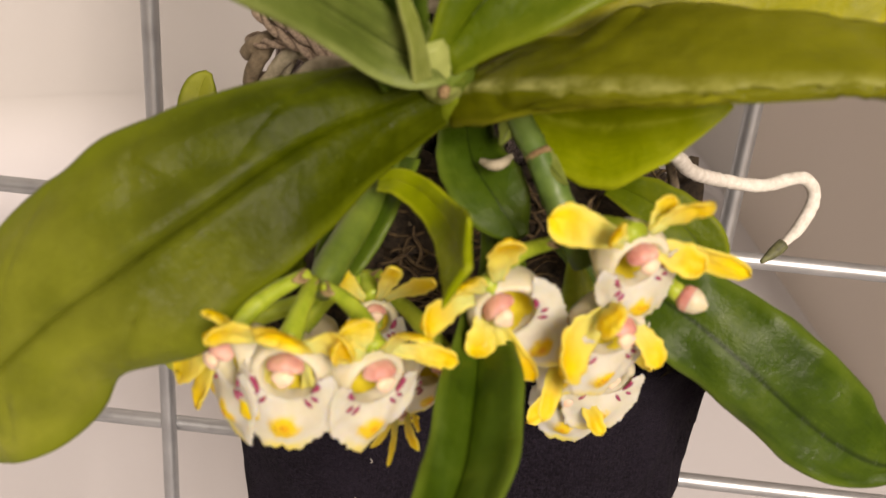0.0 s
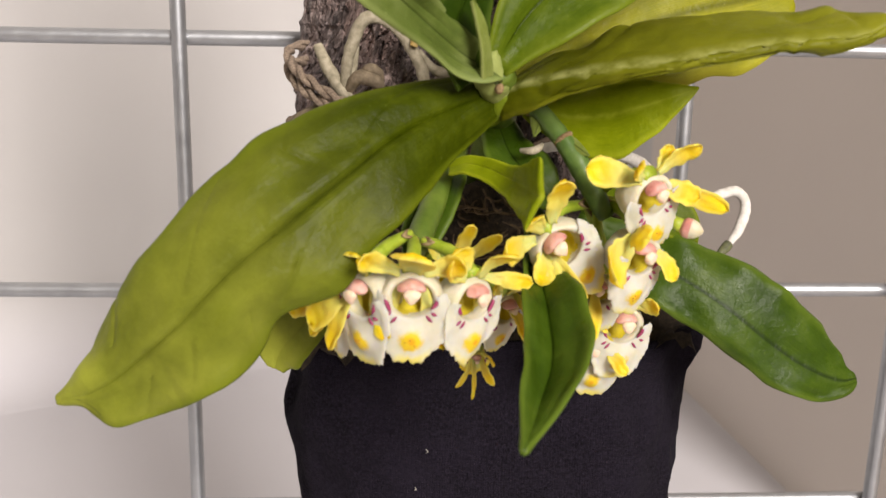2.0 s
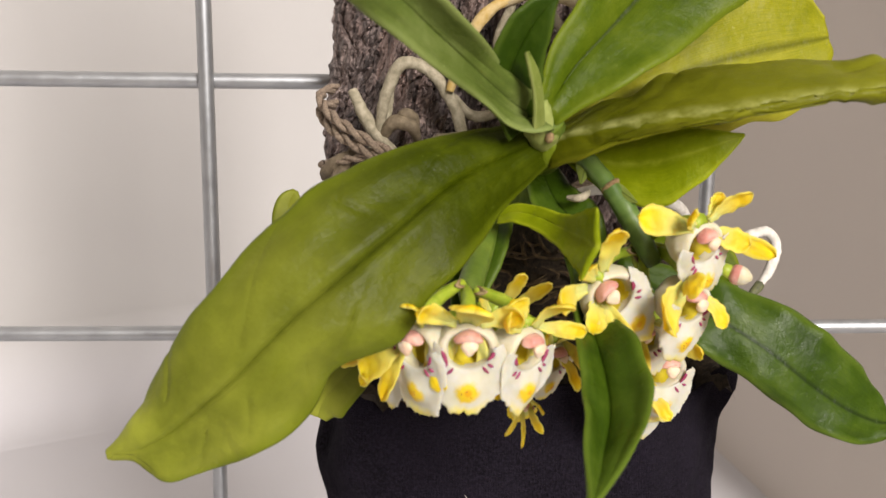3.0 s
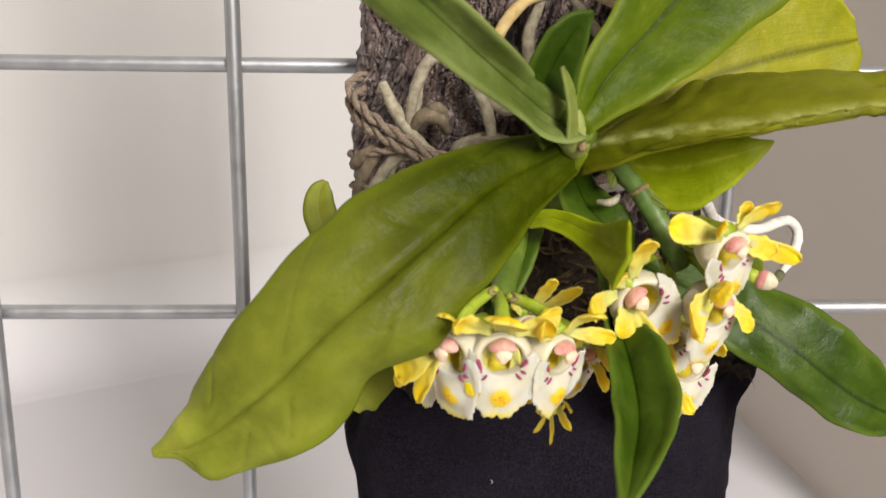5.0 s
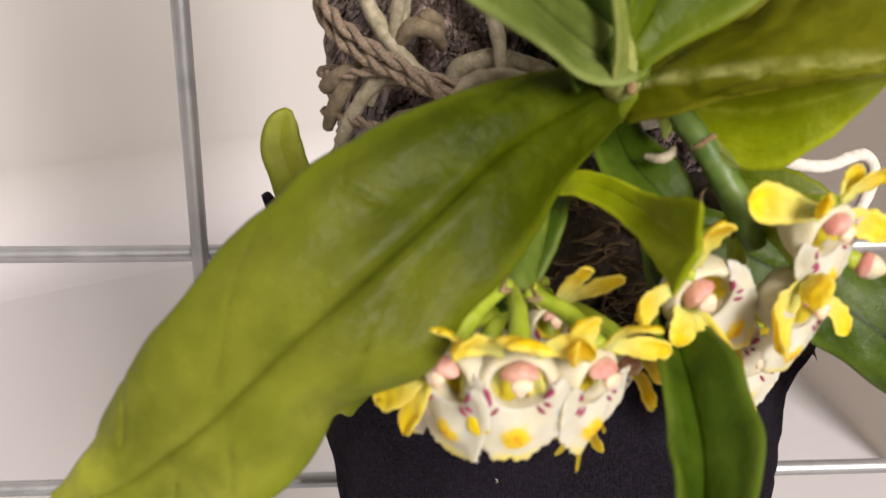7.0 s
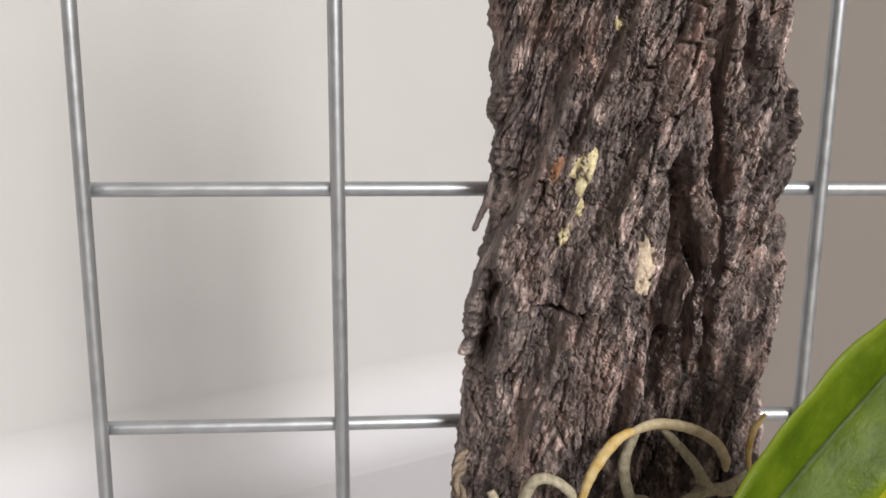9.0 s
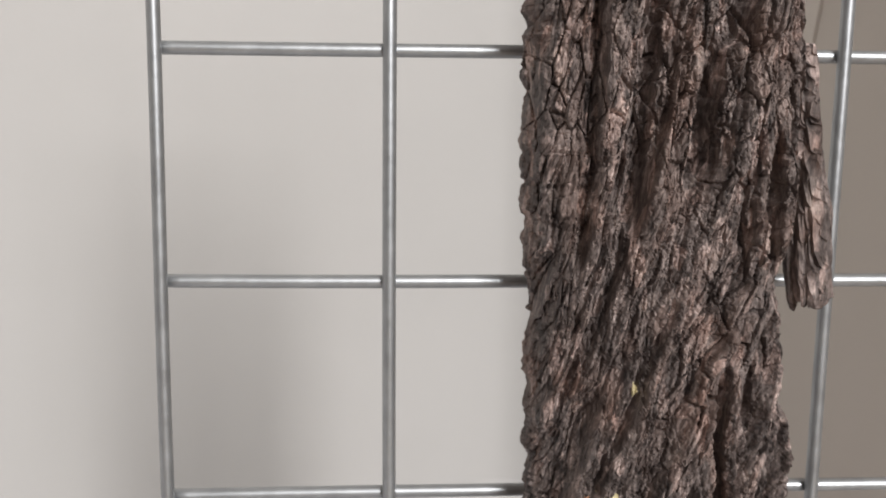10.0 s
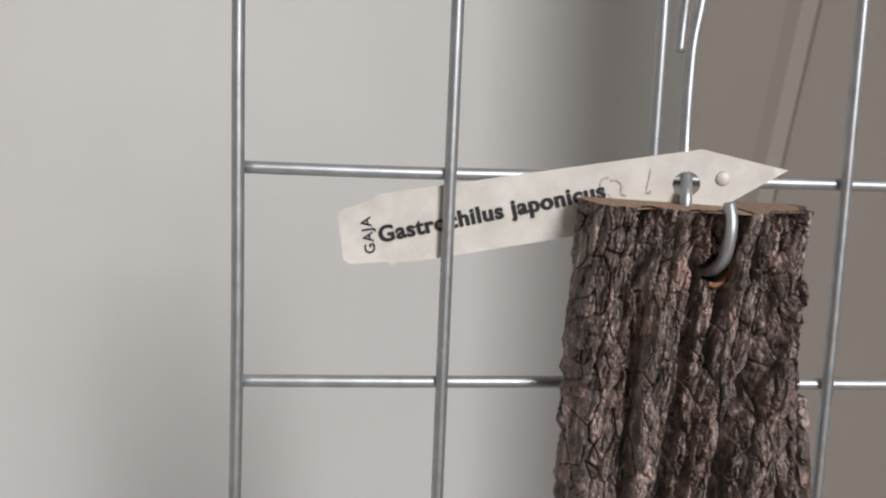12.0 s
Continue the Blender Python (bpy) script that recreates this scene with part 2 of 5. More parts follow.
def sepal_mat():
    """Yellow towards the tip, greenish cream at the foot, pale along the rim."""
    m = Mat("yellow_sepal", 0.55, spec=0.3)
    tip = m.ramp(m.noise(330, 4), [(0.3, (0.83, 0.53, 0.005)), (0.7, (0.90, 0.70, 0.018))])
    uv = m.node("ShaderNodeTexCoord")
    sep = m.node("ShaderNodeSeparateXYZ")
    m.link(uv.outputs["UV"], sep.inputs[0])
    c = m.mix(m.ramp(sep.outputs["X"], [(0.15, (0, 0, 0)), (0.75, (1, 1, 1))]), (0.66, 0.67, 0.22), tip)
    pale = m.ramp(sep.outputs["Y"], [(0.02, (0.7, 0.7, 0.7)), (0.22, (0, 0, 0)), (0.78, (0, 0, 0)), (0.98, (0.7, 0.7, 0.7))])
    c = m.mix(pale, c, (0.90, 0.76, 0.16))
    c = m.mix(m.ramp(m.noise(420, 3), [(0.55, (0, 0, 0)), (0.72, (0.35, 0.35, 0.35))]), c, (0.86, 0.74, 0.14))
    m.colour(c)
    m.bump(m.noise(700, 4), 0.25, 0.0004)
    m.waxy(0.5, 0.0012)
    m.glow_through(0.35, c)
    return m.m


SEPALM = sepal_mat()
CREAMP = plain("cream_petal", (0.62, 0.57, 0.36), (0.71, 0.67, 0.54), 500, 0.45, 0.25, through_share=0.25)
CAPM = plain("anther_cap", (0.74, 0.50, 0.36), (0.82, 0.70, 0.52), 420, 0.45, 0.2, through_share=0.15)
LININGM = plain("yellow_lining", (0.52, 0.42, 0.02), (0.66, 0.55, 0.05), 700, 0.4, 0.2)
PINKM = plain("rosy_column", (0.50, 0.18, 0.16), (0.72, 0.44, 0.36), 420, 0.45, 0.25, through_share=0.15)
PURPLEM = plain("purple_stripe", (0.20, 0.018, 0.06), (0.34, 0.05, 0.12), 1600, 0.5, 0.2)
DOTM = plain("rust_dot", (0.42, 0.12, 0.01), (0.5, 0.16, 0.02), 900, 0.5, 0)


def lip_mat():
    """Creamy white lip: an orange-yellow spot on its cushion and a yellow tip."""
    m = Mat("fringed_lip", 0.5, spec=0.3)
    c = m.ramp(m.noise(420, 4), [(0.3, (0.68, 0.63, 0.47)), (0.7, (0.75, 0.71, 0.61))])
    uv = m.node("ShaderNodeTexCoord")

    def blot(at, size):
        mp = m.node("ShaderNodeMapping")
        mp.inputs["Scale"].default_value = (1 / size[0], 1 / size[1], 0)
        mp.inputs["Location"].default_value = (-at[0] / size[0], -at[1] / size[1], 0)
        m.link(uv.outputs["UV"], mp.inputs["Vector"])
        n = m.node("ShaderNodeVectorMath")
        n.operation = "LENGTH"
        m.link(mp.outputs[0], n.inputs[0])
        add = m.node("ShaderNodeMath")
        add.operation = "ADD"
        m.link(n.outputs["Value"], add.inputs[0])
        m.link(m.ramp(m.noise(700, 3), [(0.3, (0, 0, 0)), (0.7, (0.4, 0.4, 0.4))]), add.inputs[1])
        return add.outputs[0]

    c = m.mix(m.ramp(blot((1.0, 0.5), (0.30, 0.16)), [(0.4, (0.85, 0.85, 0.85)), (1.2, (0, 0, 0))]), c, (0.86, 0.70, 0.10))
    c = m.mix(m.ramp(blot((0.48, 0.5), (0.30, 0.105)), [(0.7, (1, 1, 1)), (1.25, (0, 0, 0))]), c, (0.86, 0.58, 0.025))
    c = m.mix(m.ramp(blot((0.44, 0.5), (0.10, 0.036)), [(0.5, (0.8, 0.8, 0.8)), (1.2, (0, 0, 0))]), c, (0.80, 0.36, 0.012))
    m.colour(c)
    m.bump(m.noise(800, 4), 0.25, 0.0004)
    m.waxy(0.6, 0.0016)
    m.glow_through(0.32, c)
    return m.m


LIPM = lip_mat()

# ---------------------------------------------------------------- mesh helpers


def part(name, bm, mat, parent=None, label="", smooth=True):
    me = bpy.data.meshes.new(name)
    bmesh.ops.recalc_face_normals(bm, faces=bm.faces)
    bm.to_mesh(me)
    bm.free()
    me.materials.append(mat)
    if smooth:
        me.polygons.foreach_set("use_smooth", [True] * len(me.polygons))
    ob = new(name, me)
    if parent:
        ob.parent = parent
    if label:
        tagged(ob, label)
    return ob


def thing(name, label, category, group="", at=(0, 0, 0)):
    ob = new(name)
    ob.empty_display_size = 0.01
    return tagged(ob, label, category, group)


def spline(pts, n):
    """n + 1 places along a smooth curve through pts (rows of any length)."""
    p = np.array(pts, float)
    seg = np.linalg.norm(np.diff(p[:, :3], axis=0), axis=1)
    s = np.concatenate([[0], np.cumsum(np.maximum(seg, 1e-6) ** 0.5)])
    s /= s[-1]
    m = np.gradient(p, s, axis=0)
    out = []
    for u in np.linspace(0, 1, n + 1):
        i = min(int(np.searchsorted(s, u, "right")) - 1, len(s) - 2)
        h = s[i + 1] - s[i]
        t = (u - s[i]) / h
        out.append((2 * t**3 - 3 * t**2 + 1) * p[i] + (t**3 - 2 * t**2 + t) * h * m[i]
                   + (-2 * t**3 + 3 * t**2) * p[i + 1] + (t**3 - t**2) * h * m[i + 1])
    return np.array(out)


def tube(pts, radii, n=24, seg=10, lumps=0.0, bm=None):
    """A round, closed tube along pts; radii: one, or one a point."""
    bm = bm or bmesh.new()
    r = [radii] * len(pts) if isinstance(radii, (int, float)) else radii
    c = spline([(*p, q) for p, q in zip(pts, r)], n)
    rings, up = [], Vector((0.31, 0.17, 0.93))
    for i, row in enumerate(c):
        a, b = c[max(i - 1, 0)][:3], c[min(i + 1, n)][:3]
        d = Vector(b - a).normalized()
        x = (up - d * up.dot(d)).normalized()
        up = x
        y = d.cross(x)
        o = Vector(row[:3])
        ring = []
        for k in range(seg):
            w = 2 * math.pi * k / seg
            q = x * math.cos(w) + y * math.sin(w)
            rad = row[3] * (1 + (lumps * noise.noise(o * 900 + q * 1.3) if lumps else 0))
            ring.append(bm.verts.new(o + q * max(rad, 1e-5)))
        rings.append(ring)
    for a, b in zip(rings, rings[1:]):
        for k in range(seg):
            bm.faces.new((a[k], a[(k + 1) % seg], b[(k + 1) % seg], b[k]))
    bm.faces.new(rings[0][::-1])
    bm.faces.new(rings[-1])
    return bm


def box(lo, hi, m=None, bevel=0.0):
    bm = bmesh.new()
    bmesh.ops.create_cube(bm, size=1.0)
    for v in bm.verts:
        v.co = Vector([l + (h - l) * (c + 0.5) for l, h, c in zip(lo, hi, v.co)])
    if bevel:
        bmesh.ops.bevel(bm, geom=list(bm.edges), offset=bevel, segments=3, affect="EDGES")
    if m:
        bm.transform(m)
    return bm


def ball(centre, size, m=None, sub=2):
    bm = bmesh.new()
    bmesh.ops.create_icosphere(bm, subdivisions=sub, radius=1.0)
    for v in bm.verts:
        v.co = Vector([c + s * q for c, s, q in zip(centre, size, v.co)])
    if m:
        bm.transform(m)
    return bm


def sheet(place, nu, nv, thick, uvs=True):
    """A closed, thin sheet: place(u, v) gives its middle, u and v from 0 to 1."""
    bm = bmesh.new()
    lay = bm.loops.layers.uv.new("UVMap")
    grid = [[Vector(place(i / nu, j / nv)) for j in range(nv + 1)] for i in range(nu + 1)]
    top, bot = [], []
    for i in range(nu + 1):
        a, b = [], []
        for j in range(nv + 1):
            du = grid[min(i + 1, nu)][j] - grid[max(i - 1, 0)][j]
            dv = grid[i][min(j + 1, nv)] - grid[i][max(j - 1, 0)]
            nrm = du.cross(dv)
            if nrm.length < 1e-14:
                nrm = (grid[max(i - 2, 0)][nv // 2] - grid[max(i - 1, 0)][nv // 2]).cross(grid[max(i - 2, 0)][nv] - grid[max(i - 2, 0)][0])
            nrm = nrm.normalized() if nrm.length > 1e-14 else Vector((0, -1, 0))
            e = 4 * (j / nv) * (1 - j / nv)
            h = thick * 0.5 * (0.12 + 0.88 * e ** 0.35) * (1 if 0 < i < nu else 0.3)
            a.append(bm.verts.new(grid[i][j] + nrm * h))
            b.append(bm.verts.new(grid[i][j] - nrm * h))
        top.append(a)
        bot.append(b)

    def quad(vs, cs):
        f = bm.faces.new(vs)
        for l, c in zip(f.loops, cs):
            l[lay].uv = c

    for i in range(nu):
        for j in range(nv):
            cs = [(i / nu, j / nv), ((i + 1) / nu, j / nv), ((i + 1) / nu, (j + 1) / nv), (i / nu, (j + 1) / nv)]
            quad((top[i][j], top[i + 1][j], top[i + 1][j + 1], top[i][j + 1]), cs)
            quad((bot[i][j + 1], bot[i + 1][j + 1], bot[i + 1][j], bot[i][j]), cs[::-1])
    for i in range(nu):
        for j in (0, nv):
            cs = [(i / nu, j / nv), ((i + 1) / nu, j / nv), ((i + 1) / nu, j / nv), (i / nu, j / nv)]
            quad((top[i][j], top[i + 1][j], bot[i + 1][j], bot[i][j]), cs)
    for j in range(nv):
        for i in (0, nu):
            cs = [(i / nu, j / nv), (i / nu, (j + 1) / nv), (i / nu, (j + 1) / nv), (i / nu, j / nv)]
            quad((top[i][j], top[i][j + 1], bot[i][j + 1], bot[i][j]), cs)
    return bm


def leaf(rows, face, mat, parent, label="", flip=False, fold=0.25, arch=0.0, wave=0.0, waves=5.0, thick=0.0011, seed=0.0, face_end=None, name="leaf", crease=0.0, marks=(), fine=1, ripple=0.0, groove=0.0):
    """A fleshy leaf along a keel. rows: place, width to one side, to the other; face: where its upper side looks;
    fold: how far the halves rise from the keel; arch: how far their rims fall back; wave: rippling of the rim."""
    nu, nv = 64 * fine, 24 * fine
    c = spline(rows, nu)
    f0, f1 = Vector(face), Vector(face_end or face)
    frames = []
    for i in range(nu + 1):
        d = Vector(c[min(i + 1, nu)][:3] - c[max(i - 1, 0)][:3]).normalized()
        f = f0.lerp(f1, i / nu)
        f = (f - d * f.dot(d)).normalized()
        frames.append((Vector(c[i][:3]), d.cross(f), f, max(c[i][3], 0), max(c[i][4], 0)))

    def place(u, v):
        o, s, f, wa, wb = frames[round(u * nu)]
        q = 2 * v - 1
        if flip:
            wa, wb = wb, wa
        w = wa if q > 0 else wb
        a = abs(q)
        rise = fold * a * w - arch * a * a * w
        n1 = noise.noise(Vector((u * waves, q * 1.5 + 7 * seed, seed))) * a ** 1.6
        n2 = noise.noise(Vector((u * 5, q * 2.6, seed + 3.3))) * 0.25
        cr = noise.noise(Vector((u * 5.5 + 0.8 * q, q * 0.9 + 2.0 * seed, seed + 8.1)))
        n2 -= crease * max(0.0, 1 - abs(cr) * 7.0) ** 1.5 * min(1.0, a * 3.0)
        n2 += 0.30 * crease * noise.noise(Vector((u * 24, q * 5.0, seed + 1.7)))
        rise -= groove * math.exp(-(a / 0.07) ** 2)
        if ripple and q < -0.25:
            rise += ripple * math.sin(u * 34 + 2.4 * q) * ((-q - 0.25) / 0.75) ** 1.3 * min(1.0, max(0.0, (u - 0.42) * 4)) * min(1.0, (1 - u) * 5)
        for u0, q0, u1, q1 in marks:
            k = min(1.0, max(0.0, ((u - u0) * (u1 - u0) * 36 + (q - q0) * (q1 - q0)) / ((u1 - u0) ** 2 * 36 + (q1 - q0) ** 2)))
            away = ((u - u0 - (u1 - u0) * k) * 6) ** 2 + (q - q0 - (q1 - q0) * k) ** 2
            rise -= 0.00028 * math.exp(-away / 0.0018) - 0.00014 * math.exp(-away / 0.012)
        edge = 1 + 0.07 * noise.noise(Vector((u * 11, 3.1 * (1 if q > 0 else -1), seed)))
        return o + s * (q * w * edge) + f * (rise + (wave * n1 + wave * n2) * min(1.0, (wa + wb) * 120))

    return part(name, sheet(place, nu, nv, thick), mat, parent, label)


# ---------------------------------------------------------------- the room: table top, walls, window
Z_TABLE = -0.24
TILT_S = 5.14   # the side wall's turn, degrees
TILT_B = 27.0   # the back wall's turn
CORNER = (0.2725, 0.64)
side = Matrix.Translation((*CORNER, 0)) @ pose(0, 0, 0, 0, 0, TILT_S)     # local -y runs towards the window
back = Matrix.Translation((*CORNER, 0)) @ pose(0, 0, 0, 0, 0, TILT_B)     # local -x runs to the far left
FILLET = 0.15   # from the corner to where its rounding begins


def upright(outline):
    """A wall from its outline in plan, from the floor to the ceiling."""
    bm = bmesh.new()
    lo, hi = ([bm.verts.new((q.x, q.y, z)) for q in outline] for z in (-1.0, 2.6))
    for i in range(len(lo)):
        n = (i + 1) % len(lo)
        bm.faces.new((lo[i], lo[n], hi[n], hi[i]))
    bm.faces.new(lo[::-1])
    bm.faces.new(hi)
    return bm


# the back wall runs round the corner in a wide curve and meets the side wall
a, k, c = back @ Vector((-FILLET, 0, 0)), side @ Vector((0, 0, 0)), side @ Vector((0, -FILLET, 0))
curve = [a * (1 - u) ** 2 + k * (2 * u * (1 - u)) + c * (u * u) for u in (i / 160 for i in range(161))]
bm = upright([back @ Vector((-2.9, 0, 0)), *curve, side @ Vector((0.10, -FILLET, 0)), side @ Vector((0.10, 0.20, 0)), back @ Vector((-2.9, 0.12, 0))])
tagged(part("wall_back", bm, CREAM, smooth=False), "cream painted wall with a rounded corner behind the wire rack", "wall", kind="structure")
tagged(part("wall_side", box((0, -0.46, -1.0), (0.10, -FILLET, 2.6), side), TAUPE, smooth=False), "taupe painted short side wall in its own shade", "wall", kind="structure")
tagged(part("wall_left", box((-2.55, -3.72, -1.0), (-2.43, 0.2, 2.6)), DIM, smooth=False), "plain grey-brown wall", "wall", kind="structure")
tagged(part("wall_far", box((0.35, 0.80, -1.0), (3.0, 0.92, 2.6)), DIM, smooth=False), "plain grey-brown wall", "wall", kind="structure")
tagged(part("wall_right", box((2.45, -3.72, -1.0), (2.57, 1.0, 2.6)), DIM, smooth=False), "plain grey-brown wall", "wall", kind="structure")
# rear wall with the tall window's opening
bm = bmesh.new()
for lo, hi in (((-2.43, -3.72, -1.0), (2.45, -3.60, 0.62)), ((-2.43, -3.72, 0.62), (0.67, -3.60, 2.6)), ((1.97, -3.72, 0.62), (2.45, -3.60, 2.6))):
    b2 = box(lo, hi)
    me = bpy.data.meshes.new("tmp")
    b2.to_mesh(me)
    b2.free()
    bm.from_mesh(me)
    bpy.data.meshes.remove(me)
tagged(part("wall_rear", bm, DIM, smooth=False), "plain grey-brown wall with a tall window opening", "wall", kind="structure")
tagged(part("ceiling", box((-2.6, -3.8, 2.6), (3.2, 1.1, 2.7)), CEIL, smooth=False), "plain off-white ceiling", "ceiling", kind="structure")
tagged(part("floor", box((-2.6, -3.8, -1.1), (3.2, 1.1, -1.0)), FLOORM, smooth=False), "brown wooden floor", "floor", kind="structure")
# a hollow cove between shelf and back wall, running out along the rounded corner
COVE = 0.058
plan = [back @ Vector((-2.2 + 2.05 * i / 40, 0, 0)) for i in range(40)] + curve[::4]
bm = bmesh.new()
lines = []
for i, q in enumerate(plan):
    way = (plan[min(i + 1, len(plan) - 1)] - plan[max(i - 1, 0)]).normalized()
    inward = Vector((way.y, -way.x, 0))
    r = COVE * (1.0 if i < 40 else 1 - 0.995 * (i - 40) / (len(plan) - 41))
    arc = [(r * (1 - math.sin(w)), r * (1 - math.cos(w))) for w in np.linspace(0, math.pi / 2, 33)]
    lines.append([bm.verts.new((q.x + inward.x * (d + 0.0005), q.y + inward.y * (d + 0.0005), Z_TABLE + h + (0.0004 if h > 1e-6 else -0.0003))) for d, h in arc])
for a, b in zip(lines, lines[1:]):
    for k in range(32):
        bm.faces.new((a[k], b[k], b[k + 1], a[k + 1]))
tagged(part("trim", bm, COVE_FADE), "white hollow cove along the back of the shelf", "trim", kind="structure")
# first strip: a shadow gap put into darker colour; second: the pale cover strip
for mid, proud, mat, lab in ((0.274, 0.0010, TAUPE_GAP, "slanting shadow gap on the side wall, painted as a darker strip"), (0.292, 0.0016, TAUPE_PALE, "pale slanting cover strip on the side wall")):
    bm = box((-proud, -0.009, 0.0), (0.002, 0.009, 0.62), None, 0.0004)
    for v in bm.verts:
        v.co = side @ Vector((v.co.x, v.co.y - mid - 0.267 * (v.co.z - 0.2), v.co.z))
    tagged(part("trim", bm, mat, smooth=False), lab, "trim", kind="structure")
# the white shelf under the rack
bm = bmesh.new()
vs = [Vector(q) for q in ((-1.2, -0.45, 0), (0.372, -0.45, 0), (0.276, 0.632, 0), (-1.2, -0.12, 0))]
lo = [bm.verts.new(v + Vector((0, 0, Z_TABLE - 0.03))) for v in vs]
hi = [bm.verts.new(v + Vector((0, 0, Z_TABLE))) for v in vs]
bm.faces.new(lo[::-1])
bm.faces.new(hi)
for i in range(4):
    bm.faces.new((lo[i], lo[(i + 1) % 4], hi[(i + 1) % 4], hi[i]))
tagged(part("shelf", bm, WHITE, smooth=False), "smooth white shelf under the wire rack", "shelf", kind="structure")

# ---------------------------------------------------------------- wire rack
COLS = (0.0008, 0.0503, 0.0995, 0.1495, 0.1990)
ROWS = (-0.2005, -0.1500, -0.0998, -0.0507, -0.0002, 0.0504, 0.0998, 0.1502, 0.2014, 0.2520, 0.3020)
RW = 0.0015
rack = thing("wire_rack", "galvanised welded wire grid panel standing on the white shelf", "wire rack")
for k, x in enumerate(COLS):
    zs = np.linspace(Z_TABLE, 0.318, 8)
    pts = [(x + 0.0007 * noise.noise(Vector((k * 3.1, z * 9, 0))), -0.0012 + 0.0006 * noise.noise(Vector((k * 5.1, z * 9, 4))), z) for z in zs]
    part("upright_wire", tube(pts, RW, 60, 12), ZINC, rack)
for k, z in enumerate(ROWS):
    xs = np.linspace(COLS[0] - 0.0012, COLS[-1] + 0.0012, 6)
    pts = [(x, 0.0013 + 0.0004 * noise.noise(Vector((k * 2.7, x * 14, 9))), z + 0.0005 * noise.noise(Vector((k * 4.4, x * 14, 2)))) for x in xs]
    part("cross_wire", tube(pts, RW, 40, 12), ZINC, rack)

# ---------------------------------------------------------------- bark slab
slab = thing("bark_slab", "rough grey-brown slab of tree bark with yellow lichen flecks, hung on a wire hook", "bark slab")
B_Z = (-0.115, -0.030, -0.009, 0.010, 0.033, 0.048, 0.075, 0.100, 0.128, 0.155, 0.185, 0.197)
B_L = (0.080, 0.0748, 0.0728, 0.0746, 0.0765, 0.0798, 0.0800, 0.0796, 0.0780, 0.0782, 0.0785, 0.0792)
B_R = (0.130, 0.1330, 0.1340, 0.1345, 0.1365, 0.1362, 0.1350, 0.1325, 0.1350, 0.1355, 0.1340, 0.1335)
HOLE = (0.1064, 0.1838)


# the main furrows: places along them (x, z), half width, depth
FURROWS = (
    (((0.1085, 0.120), (0.1099, 0.1310), (0.1105, 0.1427), (0.1117, 0.1500), (0.1150, 0.1570), (0.1200, 0.1660), (0.1245, 0.1760), (0.1275, 0.1830)), 0.0026, 0.0042),
    (((0.0960, 0.112), (0.0979, 0.1391), (0.0996, 0.1574), (0.1013, 0.1729), (0.0998, 0.1960)), 0.0015, 0.0030),
    (((0.0870, 0.105), (0.0886, 0.1392), (0.0896, 0.1610), (0.0901, 0.1821)), 0.0013, 0.0026),
    (((0.1257, 0.104), (0.1249, 0.1186), (0.1253, 0.1339)), 0.0012, 0.0034),
    (((0.0893, 0.0567), (0.0950, 0.0736), (0.1005, 0.0890), (0.1068, 0.1069)), 0.0008, 0.0018),
    (((0.1068, 0.0150), (0.1074, 0.0209), (0.1084, 0.0322), (0.1104, 0.0422), (0.1096, 0.0536), (0.1097, 0.0640)), 0.0018, 0.0044),
    (((0.1136, 0.0200), (0.1142, 0.0377), (0.1118, 0.0520)), 0.0012, 0.0036),
    (((0.1179, 0.0180), (0.1183, 0.0423), (0.1176, 0.0606), (0.1152, 0.0745), (0.1162, 0.0890)), 0.0011, 0.0034),
    (((0.1231, 0.0720), (0.1239, 0.0900)), 0.0011, 0.0028),
    (((0.0757, 0.0150), (0.0790, 0.0257), (0.0799, 0.0420)), 0.0016, 0.0036),
)


def main_furrows(x, z):
    """How deep the main furrows cut at a place, less the ridge that stands beside them."""
    deep = rim = 0.0
    for line, w, d in FURROWS:
        if line[0][1] < z < line[-1][1]:
            for (x0, z0), (x1, z1) in zip(line, line[1:]):
                if z0 <= z <= z1:
                    c = x0 + (x1 - x0) * (z - z0) / (z1 - z0)
            c += 0.0009 * noise.noise(Vector((z * 160, c * 40, w * 900))) + 0.0004 * noise.noise(Vector((z * 520, 4.0, w * 900)))
            ends = min(1.0, (z - line[0][1]) / 0.006, (line[-1][1] - z) / 0.006)
            wide = w * (1 + 0.4 * noise.noise(Vector((z * 120, 9.0, w * 700)))) * (0.4 + 0.6 * ends)
            deep = max(deep, d * ends * max(0.0, 1 - (abs(x - c) / (1.25 * wide)) ** 1.8))
            rim += 0.42 * d * ends * math.exp(-((x - c - 2.3 * wide) / (1.0 * wide)) ** 2)
    if 0.0855 < x < 0.0965:
        off = abs(z - 0.0332 - 0.0016 * noise.noise(Vector((x * 230, 2.0, 5.0))) - 0.0005 * noise.noise(Vector((x * 900, 2.0, 5.0)))) / 0.0005
        deep = max(deep, 0.0030 * max(0.0, 1 - off * off) * min(1.0, (x - 0.0855) / 0.002, (0.0965 - x) / 0.002))
    return deep - rim * (1 - min(1.0, deep / 0.001))


